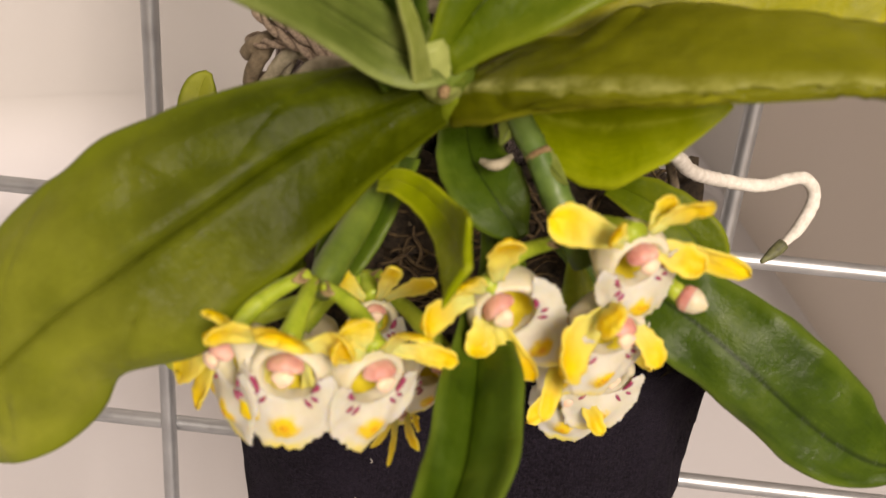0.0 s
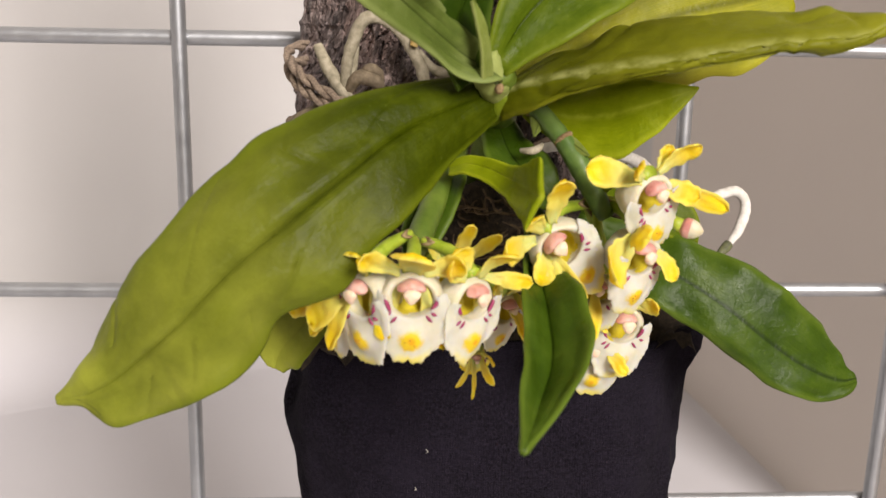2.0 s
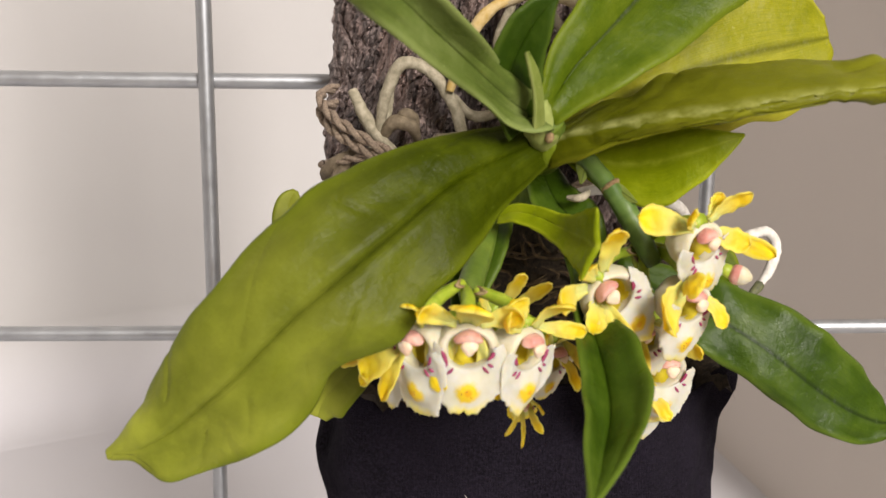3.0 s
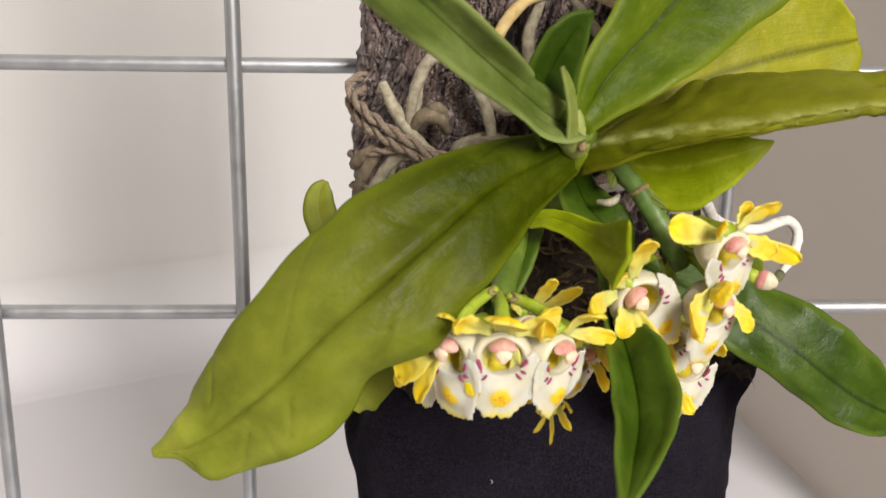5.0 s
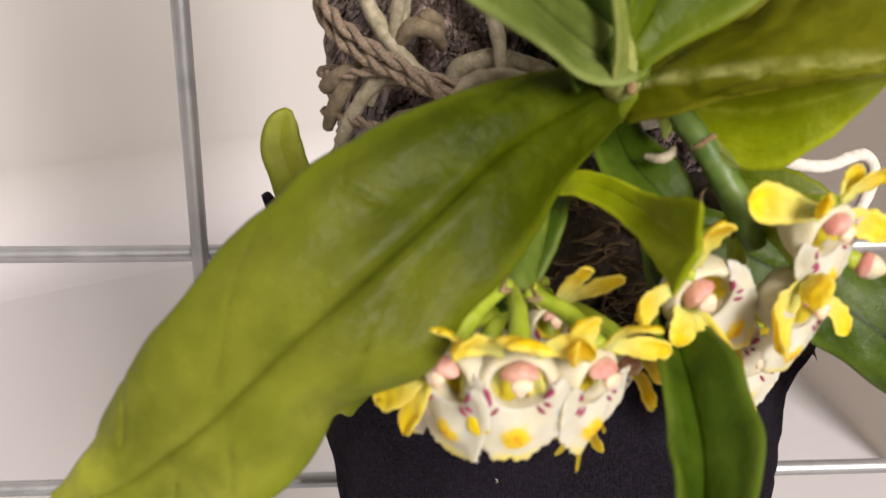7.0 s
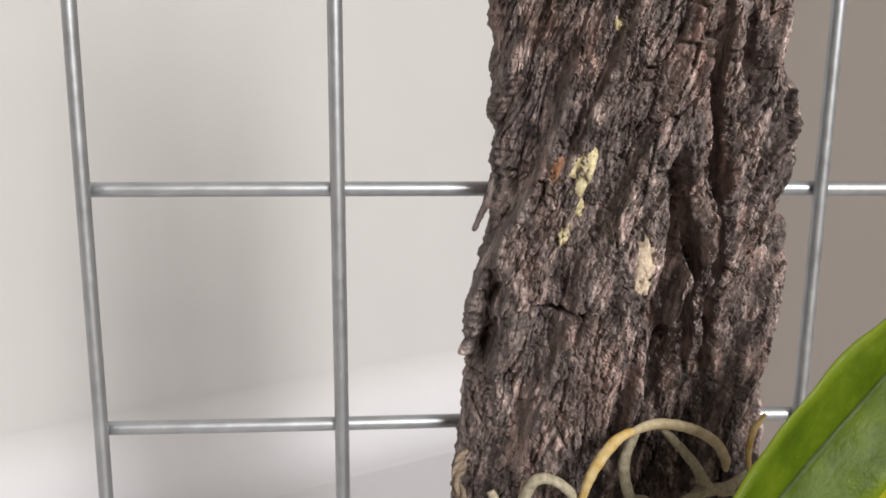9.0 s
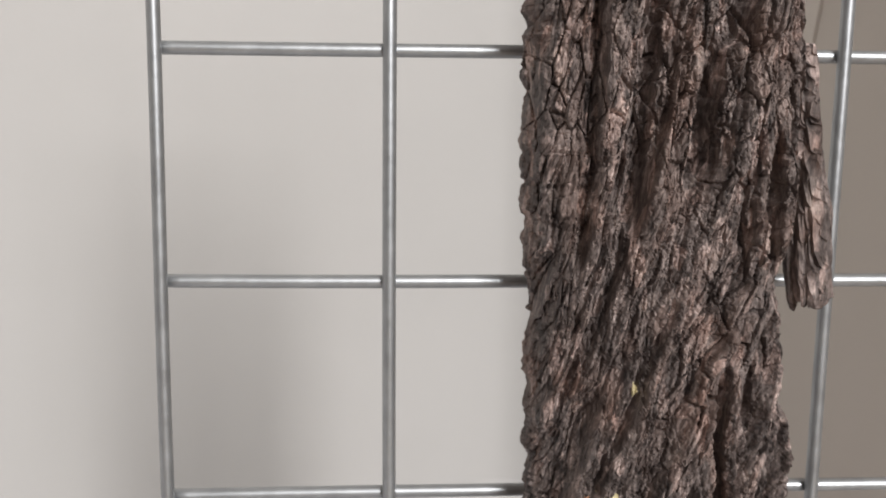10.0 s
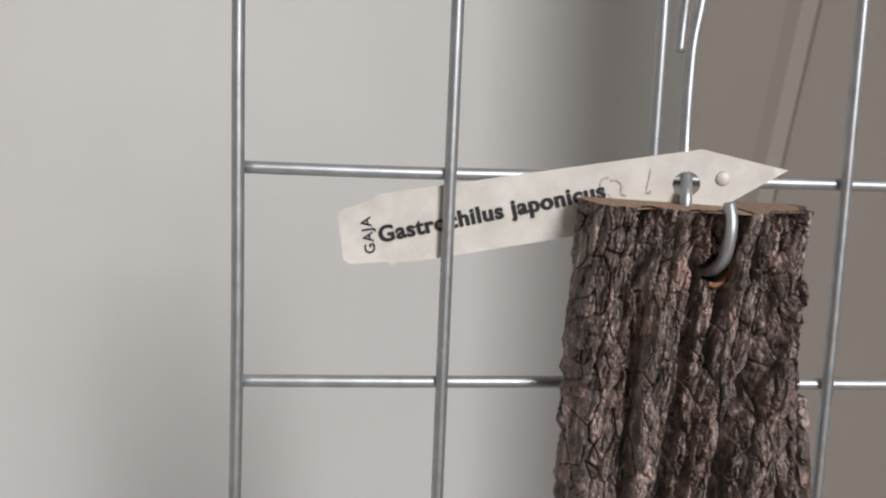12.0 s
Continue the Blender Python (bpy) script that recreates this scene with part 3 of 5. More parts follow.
def shards(p, z, fx, fz, layer, crack):
    """Cracked pieces: how far inside its piece a place lies (0 in the crack), and the piece's own height and slant."""
    q = Vector((p * fx, z * fz, layer))
    d, cs = noise.voronoi(q)
    r = noise.cell_vector(cs[0] * 7.31)
    s = noise.cell_vector(cs[0] * 5.17 + Vector((3.0, 1.0, 2.0)))
    e = min(max((d[1] - d[0]) / crack, 0.0), 1.0)
    o = q - cs[0]
    return e * e * (3 - 2 * e), r.x - 0.5 + (s.x - 0.5) * 2.2 * o.x + (s.y - 0.5) * 1.4 * o.y


def bark_height(x, z, wx):
    """How far the bark stands out at a place, metres: long leaning ridges, deep furrows, cracked plates and fibres."""
    bend = 0.006 * noise.noise(Vector((x * 28, z * 13, 1.7))) + 0.0011 * noise.noise(Vector((x * 190, z * 90, 4.7)))
    over = min(max(z - 0.070, 0.0), 0.075)
    p = x - 0.38 * z + 0.26 * (over * over / 0.15 + max(0.0, z - 0.145)) + bend
    zz = z + 0.003 * noise.noise(Vector((x * 140, z * 60, 9.3)))
    furrow = abs(noise.noise(Vector((p * 120, z * 13 + 3, 6.0))))
    furrow = 1 - max(0.0, 1 - furrow * 6.0) ** 1.4
    whole = 0.5 + 0.5 * noise.noise(Vector((p * 70, z * 30, 7.7)))
    e1, t1 = shards(p, zz, 350, 112, 0.5, 0.06 + 0.06 * whole)
    e2, t2 = shards(p, zz, 720, 270, 5.5, 0.22)
    e3, t3 = shards(p, zz, 610, 78, 2.5, 0.26)
    e4, t4 = shards(p, zz, 1500, 560, 8.5, 0.34)
    fibre = noise.fractal(Vector((p * 1300, z * 230, 3.0)), 0.8, 2.1, 5)
    low = noise.noise(Vector((p * 60, z * 10, 2.0)))
    ridge = min(1.0, max(0.0, 0.62 + 2.6 * noise.noise(Vector((p * 150, z * 11, 5.2))) + 0.5 * noise.noise(Vector((p * 330, z * 60, 8.2)))))
    ridge = ridge * ridge * (3 - 2 * ridge)
    calm = 1 - 0.25 * ridge
    chips = 0.00028 * e4 + 0.00050 * t4
    rough = noise.fractal(Vector((p * 500, z * 210, 4.4)), 0.85, 2.1, 5)
    block = 0.0014 * e1 + 0.0013 * t1 + ((0.0005 * e2 + 0.0008 * t2) * (0.3 + 0.7 * e1) + chips + 0.0005 * rough) * calm + 0.0002 * fibre
    strands = 0.0010 + 0.0008 * e3 + 0.0013 * t3 + 0.0006 * fibre + 0.0006 * t2 + chips
    skin = 0.0016 + 0.0010 * rough + 0.0003 * e2 + 0.0007 * t2 + 0.0014 * t1 + 0.0006 * e1 + chips
    share = min(1.0, max(0.0, 0.55 - 2.2 * wx * (1.0 if z < 0.13 else 0.2) - 2.0 * abs(z - 0.095) / 0.10 + 1.2 * noise.noise(Vector((p * 80, z * 24, 6.6)))))
    low_part = min(1.0, max(0.0, (0.078 - z) / 0.026 + 0.8 * noise.noise(Vector((p * 90, z * 60, 3.6)))))
    h = block * (1 - share) + strands * share
    return 0.0020 * furrow * (1 - 0.4 * low_part) + h * (1 - low_part) + skin * low_part + 0.0016 * low + 0.0054 * (ridge - 0.6) - 1.6 * main_furrows(x, z)


def slab_mesh():
    nu, nz = 300, 1120
    bm = bmesh.new()
    zs = np.linspace(B_Z[0], B_Z[-1], nz + 1)
    left, right = np.interp(zs, B_Z, B_L), np.interp(zs, B_Z, B_R)
    rows = []
    for i, z in enumerate(zs):
        row = []
        jl, jr = 0.0009 * noise.fractal(Vector((z * 230, 1, 5)), 0.8, 2, 4), 0.0009 * noise.fractal(Vector((z * 230, 9, 5)), 0.8, 2, 4)
        for k in range(nu + 1):
            q = -1 + 2 * k / nu
            q = math.sin(q * math.pi / 2) * 0.5 + q * 0.5
            x = (left[i] + jl) * (1 - q) / 2 + (right[i] + jr) * (1 + q) / 2
            y = -0.0105 - 0.0165 * (1 - abs(q) ** 2.6) ** 0.7
            taper = min(1.0, (1 - abs(q)) * 9 + 0.25)
            h = bark_height(x, z, q)
            r = math.hypot(x - HOLE[0], z - HOLE[1])
            y -= h * taper
            x += h * 0.22 * q ** 3
            top = 0.0012 * noise.noise(Vector((x * 160, 2, 2))) if i == nz else 0
            if r < 0.0036:
                y += 0.013 * min(1.0, (0.0036 - r) / 0.0006)
            row.append(bm.verts.new((x, y, z + top)))
        rows.append(row)
    for a, b in zip(rows, rows[1:]):
        for k in range(nu):
            bm.faces.new((a[k], a[k + 1], b[k + 1], b[k]))
    # flat sawn back, closed at the sides, top and foot
    backs = [(bm.verts.new((r[0].co.x + 0.003, -0.0045, r[0].co.z)), bm.verts.new((r[-1].co.x - 0.003, -0.0045, r[-1].co.z))) for r in rows]
    for (r, s), (b, c) in zip(zip(rows, rows[1:]), zip(backs, backs[1:])):
        bm.faces.new((b[0], r[0], s[0], c[0]))
        bm.faces.new((r[-1], b[1], c[1], s[-1]))
        bm.faces.new((b[1], b[0], c[0], c[1]))
    bm.faces.new([*rows[0][::-1], backs[0][0], backs[0][1]])
    return bm, rows[-1], backs[-1]


bm, rim, bk = slab_mesh()
rim_co, bk_co = [v.co.copy() for v in rim], [v.co.copy() for v in bk]
part("bark", bm, BARK, slab, smooth=False)
bm = bmesh.new()
cut = [bm.verts.new(c + Vector((0, 0, -0.0004))) for c in rim_co] + [bm.verts.new(bk_co[1]), bm.verts.new(bk_co[0])]
bm.faces.new(cut)
bmesh.ops.triangulate(bm, faces=bm.faces)
part("sawn_end", bm, CUTWOOD, slab, "sawn pale wood at the top end", smooth=False)
hole_ring = tube([(HOLE[0] + 0.0033 * math.cos(w), -0.0275 - 0.0006 * math.sin(w * 2), HOLE[1] + 0.0034 * math.sin(w)) for w in np.linspace(-2.1, 0.9, 11)], 0.0005, 36, 8, 0.4)
part("drilled_rim", hole_ring, HOLEWOOD, slab, "reddish rim of the drilled hole")


def sliver(pts, w, name, mat, parent, label="", thick=0.0016, face=(0, -1, 0), seed=1.0):
    """A split-off, ragged strip of bark."""
    rows = [(*p, a, b) for p, (a, b) in zip(pts, w)]
    return leaf(rows, face, mat, parent, label, fold=-0.35, wave=0.0016, waves=14, thick=thick, seed=seed, name=name)




def flake_mesh():
    """The loose plate on the edge: stringy lengthwise, ragged at its foot."""
    def place(u, v):
        q = 2 * v - 1
        foot = 0.0030 * noise.fractal(Vector((q * 5.0, 1.0, 4.0)), 0.7, 2, 5) + 0.0030 * max(0.0, q) ** 2
        z = 0.152 + (0.0985 + foot - 0.152) * u
        mid = 0.1335 + 0.0062 * u ** 0.8 + 0.0006 * noise.noise(Vector((z * 90, 3.0, 1.0)))
        half = 0.0012 + 0.0032 * min(1.0, u * 1.5)
        x = mid + half * q * (1 + 0.07 * noise.noise(Vector((z * 130, q * 0.5, 2.0))))
        string = noise.fractal(Vector((q * 10 + 1.6 * u, z * 34, 5.0)), 0.85, 2.1, 5)
        split = abs(noise.noise(Vector((q * 3.2 + 0.6 * u, z * 16, 8.0))))
        y = -0.0125 - 0.0055 * (1 - q * q) - 0.0016 * string + 0.0024 * max(0.0, 1 - split * 7) - 0.0002 * noise.noise(Vector((x * 700, z * 120, 1.0)))
        return x, y, z

    return sheet(place, 150, 54, 0.0024)


part("bark_flake", flake_mesh(), BARK, slab, "loose flake of bark standing off the edge", smooth=False)
sliver([(0.0800, -0.0135, 0.0560), (0.0786, -0.0135, 0.0505), (0.0772, -0.0132, 0.0470), (0.0762, -0.0130, 0.0448)],
       [(0.0007, 0.0007), (0.0007, 0.0006), (0.0006, 0.0005), (0.0003, 0.0003)], "splinter", BARK, slab, "thin splinter standing off the edge", 0.0010, seed=3.0)


def slab_front(x, z):
    """The bark's front at a place."""
    l, r = np.interp(z, B_Z, B_L), np.interp(z, B_Z, B_R)
    q = min(max((x - l) / (r - l) * 2 - 1, -1), 1)
    return -0.0105 - 0.0165 * (1 - abs(q) ** 2.6) ** 0.7 - bark_height(x, z, q)


def crust(x, z, w, h, mat, seed, label="", name="lichen_fleck"):
    """A thin, ragged crust that lies on the bark."""
    bm = bmesh.new()
    n, rings = 26, 6
    mid = bm.verts.new((x, slab_front(x, z) - 0.0007, z))
    last = None
    for j in range(1, rings + 1):
        ring = []
        for k in range(n):
            a = 2 * math.pi * k / n
            rr = (1 + 0.55 * noise.fractal(Vector((math.cos(a) * 1.9, math.sin(a) * 1.9, seed)), 1, 2, 3)) * j / rings
            px, pz = x + w * rr * math.cos(a), z + h * rr * math.sin(a) + 0.3 * w * rr * math.cos(a)
            ring.append(bm.verts.new((px, slab_front(px, pz) - 0.0006 * (1 - (j / rings) ** 3) - 0.00005 + (0.0005 if j == rings else 0), pz)))
        for k in range(n):
            if last:
                bm.faces.new((last[k], last[(k + 1) % n], ring[(k + 1) % n], ring[k]))
            else:
                bm.faces.new((mid, ring[k], ring[(k + 1) % n]))
        last = ring
    part(name, bm, mat, slab, label)


crust(0.0932, 0.0586, 0.0024, 0.0042, LICHEN, 1.0, "pale yellow lichen")
crust(0.0910, 0.0472, 0.0012, 0.0026, LICHEN, 2.0)
crust(0.0935, 0.0520, 0.0012, 0.0018, LICHEN, 3.0)
crust(0.0980, 0.0838, 0.0008, 0.0015, LICHEN, 4.0)
crust(0.1042, 0.0425, 0.0017, 0.0054, PALEWOOD, 5.0, "pale bare scar", "scar")
crust(0.0890, 0.0590, 0.0016, 0.0022, HOLEWOOD, 6.0, "rusty brown scar", "scar")

# ---------------------------------------------------------------- hook and plant tag
hook = thing("wire_hook", "bent galvanised wire hook through the bark, hung on the rack", "hook")
part("hook_wire", tube([(0.1074, -0.0296, 0.1986), (0.1075, -0.0312, 0.1950), (0.1073, -0.0314, 0.1910), (0.1070, -0.0300, 0.1868), (0.1060, -0.0262, 0.1836), (0.1052, -0.0200, 0.1832),
                        (0.1044, -0.0152, 0.1862), (0.1038, -0.0138, 0.1920), (0.1038, -0.0134, 0.1984), (0.1046, -0.0108, 0.2016), (0.1050, -0.0078, 0.2060), (0.1052, -0.0064, 0.2120), (0.1054, -0.0056, 0.2230), (0.1060, -0.0048, 0.2340),
                        (0.1075, -0.0042, 0.2440), (0.1082, -0.0034, 0.2520), (0.1082, 0.0015, 0.2562), (0.1080, 0.0062, 0.2530), (0.1078, 0.0074, 0.2440), (0.1072, 0.0073, 0.2325)],
                       0.0014, 150, 12), ZINC, hook)

tag = thing("plant_tag", "pointed white plastic plant tag with black print on the hook", "plant tag")
TAG_A, TAG_B = Vector((0.0255, 0.0050, 0.1845)), Vector((0.1268, -0.0160, 0.2055))
tx = (TAG_B - TAG_A).normalized()
tz = (Vector((0, 0, 1)) - tx * tx.z).normalized()
ty = tz.cross(tx)
TL = (TAG_B - TAG_A).length
tag_m = Matrix.Translation(TAG_A) @ Matrix((tx, ty, tz)).transposed().to_4x4()


def tag_bend(x, z):
    """The tag's slight bow and curl."""
    return 0.0010 * math.sin(x / TL * math.pi) + 0.0012 * max(0, 0.012 - x) / 0.012 * (z / 0.006)


def tag_mesh():
    """The strip, cut to its outline with the punched hole left open."""
    outline = [(-0.0005, -0.0050), (0.0010, -0.0062), (0.0098, -0.0072), (0.0106, -0.0082), (0.086, -0.0076), (TL, 0.0), (0.0870, 0.0079), (0.0098, 0.0093), (0.0094, 0.0083), (0.0012, 0.0069), (-0.0004, 0.0060)]
    ring = []
    for (x0, z0), (x1, z1) in zip(outline, outline[1:] + outline[:1]):
        n = max(1, int(math.hypot(x1 - x0, z1 - z0) / 0.004))
        ring += [(x0 + (x1 - x0) * k / n, z0 + (z1 - z0) * k / n) for k in range(n)]
    hole = [(HOLE_X + 0.0032 * math.cos(w), 0.0004 + 0.0029 * math.sin(w)) for w in np.linspace(0, 2 * math.pi, 25)[:-1]]
    cu = bpy.data.curves.new("tag_strip", "CURVE")
    cu.dimensions, cu.fill_mode, cu.extrude = "2D", "BOTH", 0.00025
    for pts in (ring, hole):
        sp = cu.splines.new("POLY")
        sp.points.add(len(pts) - 1)
        for q, (x, z) in zip(sp.points, pts):
            q.co = (x, z, 0, 1)
        sp.use_cyclic_u = True
    tmp = new("tag_strip", cu)
    bpy.context.view_layer.update()
    me = bpy.data.meshes.new_from_object(tmp.evaluated_get(bpy.context.evaluated_depsgraph_get()))
    bpy.data.objects.remove(tmp)
    bm = bmesh.new()
    bm.from_mesh(me)
    bpy.data.meshes.remove(me)
    for k in range(1, 30):
        bmesh.ops.bisect_plane(bm, geom=bm.verts[:] + bm.edges[:] + bm.faces[:], plane_co=(TL * k / 30, 0, 0), plane_no=(1, 0, 0))
    for k in (-2, 0, 2):
        bmesh.ops.bisect_plane(bm, geom=bm.verts[:] + bm.edges[:] + bm.faces[:], plane_co=(0, k * 0.0018, 0), plane_no=(0, 1, 0))
    for v in bm.verts:
        x, z, y = v.co
        v.co = (x, 0.00025 - y + tag_bend(x, z), z)
    bm.transform(tag_m)
    return bm


HOLE_X = 0.0824
part("tag_strip", tag_mesh(), TAGM, tag)


def lettering(text, size, x, z, turn, fat, strikes=(0.0,)):
    cu = bpy.data.curves.new("lettering", "FONT")
    cu.body, cu.size, cu.extrude, cu.offset, cu.align_x, cu.align_y = text, size, 0.00004, fat, "LEFT", "CENTER"
    cu.space_character = 1.10
    tmp = new("lettering", cu)
    bpy.context.view_layer.update()
    me = bpy.data.meshes.new_from_object(tmp.evaluated_get(bpy.context.evaluated_depsgraph_get()))
    bpy.data.objects.remove(tmp)
    me.transform(pose(x, 0, z, 90, 0, 0) @ pose(0, 0, 0, 0, 0, turn))
    bm = bmesh.new()
    for k, dx in enumerate(strikes):
        had = len(bm.verts)
        bm.from_mesh(me)
        bm.verts.ensure_lookup_table()
        for v in bm.verts[had:]:
            v.co.x += dx
            v.co.y += tag_bend(v.co.x, v.co.z) - 0.00022 - 0.00003 * k
    bpy.data.meshes.remove(me)
    bm.transform(tag_m)
    return part("lettering", bm, INK, tag, smooth=False)


tagged(lettering("Gastrochilus japonicus", 0.0054, 0.0088, -0.0006, 2.5, 0.00016, (-0.00008, 0.0, 0.00008)), "bold black print")
lettering("GAJA", 0.0036, 0.0064, -0.0046, 90, 0.00005)
bm = bmesh.new()
bmesh.ops.create_cone(bm, cap_ends=True, segments=24, radius1=0.0017, radius2=0.0014, depth=0.0006)
bm.transform(tag_m @ pose(0.0908, -0.0003 + tag_bend(0.0908, 0), 0.0004, 90, 0, 0))
part("boss", bm, TAGM, tag, "round moulded boss")
for stroke, r in (([(0.0625, 0.0020), (0.0628, 0.0036), (0.0638, 0.0047), (0.0650, 0.0046)], 0.00022), ([(0.0652, 0.0040), (0.0668, 0.0036), (0.0676, 0.0022), (0.0672, 0.0006), (0.0684, -0.0003)], 0.00030),
                  ([(0.0640, 0.0010), (0.0655, -0.0006), (0.0672, -0.0014)], 0.00016), ([(0.0748, 0.0052), (0.0742, 0.0034), (0.0735, 0.0014), (0.0731, 0.0004)], 0.00026), ([(0.0728, 0.0000), (0.0736, -0.0004), (0.0742, 0.0002)], 0.00030)):
    bm = tube([(x, 0, z) for x, z in stroke], r, 26, 6, 0.45)
    for v in bm.verts:
        v.co.y = v.co.y * 0.15 + tag_bend(v.co.x, v.co.z) - 0.00002
    bm.transform(tag_m)
    part("smudge", bm, STAIN, tag, "brown dirty smear")

# ---------------------------------------------------------------- cloth pocket with moss
pocket = thing("cloth_pocket", "black woven cloth pocket tied round the foot of the bark", "cloth pocket")
P_Z = (-0.150, -0.140, -0.110, -0.085, -0.072, -0.062, -0.052, -0.044)
P_L = (0.086, 0.0790, 0.0765, 0.0753, 0.0745, 0.0728, 0.0740, 0.0742)
P_R = (0.130, 0.1350, 0.1390, 0.1415, 0.1415, 0.1420, 0.1430, 0.1455)
P_F = (-0.024, -0.040, -0.050, -0.0535, -0.0530, -0.0515, -0.0500, -0.0500)


def pocket_mesh():
    n, nz = 120, 60
    bm = bmesh.new()
    outer, inner = [], []
    for i in range(nz + 1):
        z0 = P_Z[0] + (P_Z[-1] - P_Z[0]) * i / nz
        l, r, f = (np.interp(z0, P_Z, a) for a in (P_L, P_R, P_F))
        ring, ring2 = [], []
        for k in range(n):
            a = 2 * math.pi * k / n
            ca, sa = math.cos(a), math.sin(a)
            cx = (l + r) / 2 + (r - l) / 2 * math.copysign(abs(ca) ** 0.55, ca)
            cy = (f - 0.003) / 2 + (f + 0.003) / 2 * math.copysign(abs(sa) ** 0.7, sa)
            wob = 0.0019 * noise.fractal(Vector((ca * 2.2, sa * 2.2, z0 * 55)), 1, 2, 3) + 0.0007 * noise.noise(Vector((ca * 5, sa * 5, z0 * 160)))
            z = z0 + (i / nz) ** 4 * (0.0035 * noise.noise(Vector((ca * 2, sa * 2, 7))) + 0.0006 * noise.noise(Vector((ca * 30, sa * 30, 1))))
            cy = min(cy, -0.0042)
            ring.append(bm.verts.new((cx + wob * ca, cy - wob * 0.9 * max(0.0, -math.copysign(1, cy + 0.012)) , z)))
            ring2.append(bm.verts.new((cx + wob * ca - 0.0011 * ca, min(-0.0050, cy + 0.0011 * (1 if cy < -0.02 else -0.3)), z)))
        outer.append(ring)
        inner.append(ring2)
    for A, sgn in ((outer, 1), (inner, -1)):
        for a, b in zip(A, A[1:]):
            for k in range(n):
                q = (a[k], a[(k + 1) % n], b[(k + 1) % n], b[k])
                bm.faces.new(q if sgn > 0 else q[::-1])
    for k in range(n):
        bm.faces.new((outer[-1][k], outer[-1][(k + 1) % n], inner[-1][(k + 1) % n], inner[-1][k]))
    bm.faces.new(outer[0][::-1])
    bm.faces.new(inner[0])
    return bm


part("cloth", pocket_mesh(), CLOTH, pocket)
leaf([(0.0765, -0.0300, -0.0470, 0.003, 0.003), (0.0725, -0.0335, -0.0390, 0.0026, 0.0026), (0.0682, -0.0355, -0.0310, 0.0018, 0.0018), (0.0655, -0.0362, -0.0262, 0.0005, 0.0005)],
               (0, -1, 0.1), CLOTH, pocket, thick=0.0014, wave=0.001, seed=4, name="corner_fold")

rnd = random.Random(8)
for k in range(5):
    x, z = rnd.uniform(0.084, 0.136), rnd.uniform(-0.105, -0.060)
    y = float(np.interp(z, P_Z, P_F)) - 0.0009
    a, l = rnd.uniform(0, 6.28), rnd.uniform(0.00025, 0.0005)
    part("lint", tube([(x, y, z), (x + l * math.cos(a), y - 0.0002, z + l * math.sin(a)), (x + l * math.cos(a + 0.8) * 1.6, y, z + l * math.sin(a + 0.8) * 1.6)], 0.00005, 6, 5), ROOTPALE, pocket, "pale lint fibre" if k == 0 else "")

moss = thing("moss_filling", "dark damp moss and dry fibres packed in the cloth pocket", "moss")


def lump_field():
    bm = bmesh.new()
    nu, nv = 46, 34
    vs = []
    for i in range(nu + 1):
        for j in range(nv + 1):
            x, y = 0.076 + 0.064 * i / nu, -0.0485 + 0.036 * j / nv
            z = -0.047 + 0.018 * (j / nv) + 0.0042 * noise.fractal(Vector((x * 240, y * 240, 1)), 1, 2, 4)
            vs.append(bm.verts.new((x, y, z)))
    for i in range(nu):
        for j in range(nv):
            a = i * (nv + 1) + j
            bm.faces.new((vs[a], vs[a + nv + 1], vs[a + nv + 2], vs[a + 1]))
    return bm


part("moss_bed", lump_field(), SOIL, moss)
for k, (c, r) in enumerate((((0.1030, -0.0420, -0.0300), (0.0120, 0.0090, 0.0100)), ((0.0930, -0.0400, -0.0340), (0.0100, 0.0080, 0.0080)), ((0.1140, -0.0410, -0.0300), (0.0100, 0.0080, 0.0090)), ((0.1240, -0.0380, -0.0310), (0.0100, 0.0080, 0.0080)))):
    bm = ball(c, r, sub=4)
    for v in bm.verts:
        v.co += (v.co - Vector(c)) * (0.28 * noise.fractal(v.co * 260 + Vector((k, 0, 0)), 1, 2, 4))
    part("moss_clump", bm, SOIL, moss)
rnd = random.Random(5)
bm = bmesh.new()
for k in range(520):
    x, y = rnd.uniform(0.080, 0.134), rnd.uniform(-0.047, -0.016)
    z = -0.045 + 0.018 * (y + 0.0485) / 0.036 + rnd.uniform(0.001, 0.008)
    if k % 2:
        x, y, z = rnd.gauss(0.104, 0.010), -0.050 + rnd.uniform(-0.002, 0.004), rnd.uniform(-0.040, -0.022)
    a, l = rnd.uniform(0, 6.28), rnd.uniform(0.002, 0.007)
    pts = [Vector((x, y, z))]
    for q in range(4):
        a += rnd.uniform(-0.9, 0.9)
        pts.append(pts[-1] + Vector((math.cos(a) * l / 4, rnd.uniform(-0.0006, 0.0006), math.sin(a) * l / 4 * 0.7 + 0.0002)))
    tube(pts, [0.00022, 0.00026, 0.00024, 0.00020, 0.00012], 8, 4, bm=bm)
tagged(part("moss_fibre", bm, MOSSM, moss), "brown dry fibres", kind="stuff")

# ---------------------------------------------------------------- twine
twine = thing("twine", "jute twine wound round the bark over the roots", "twine")


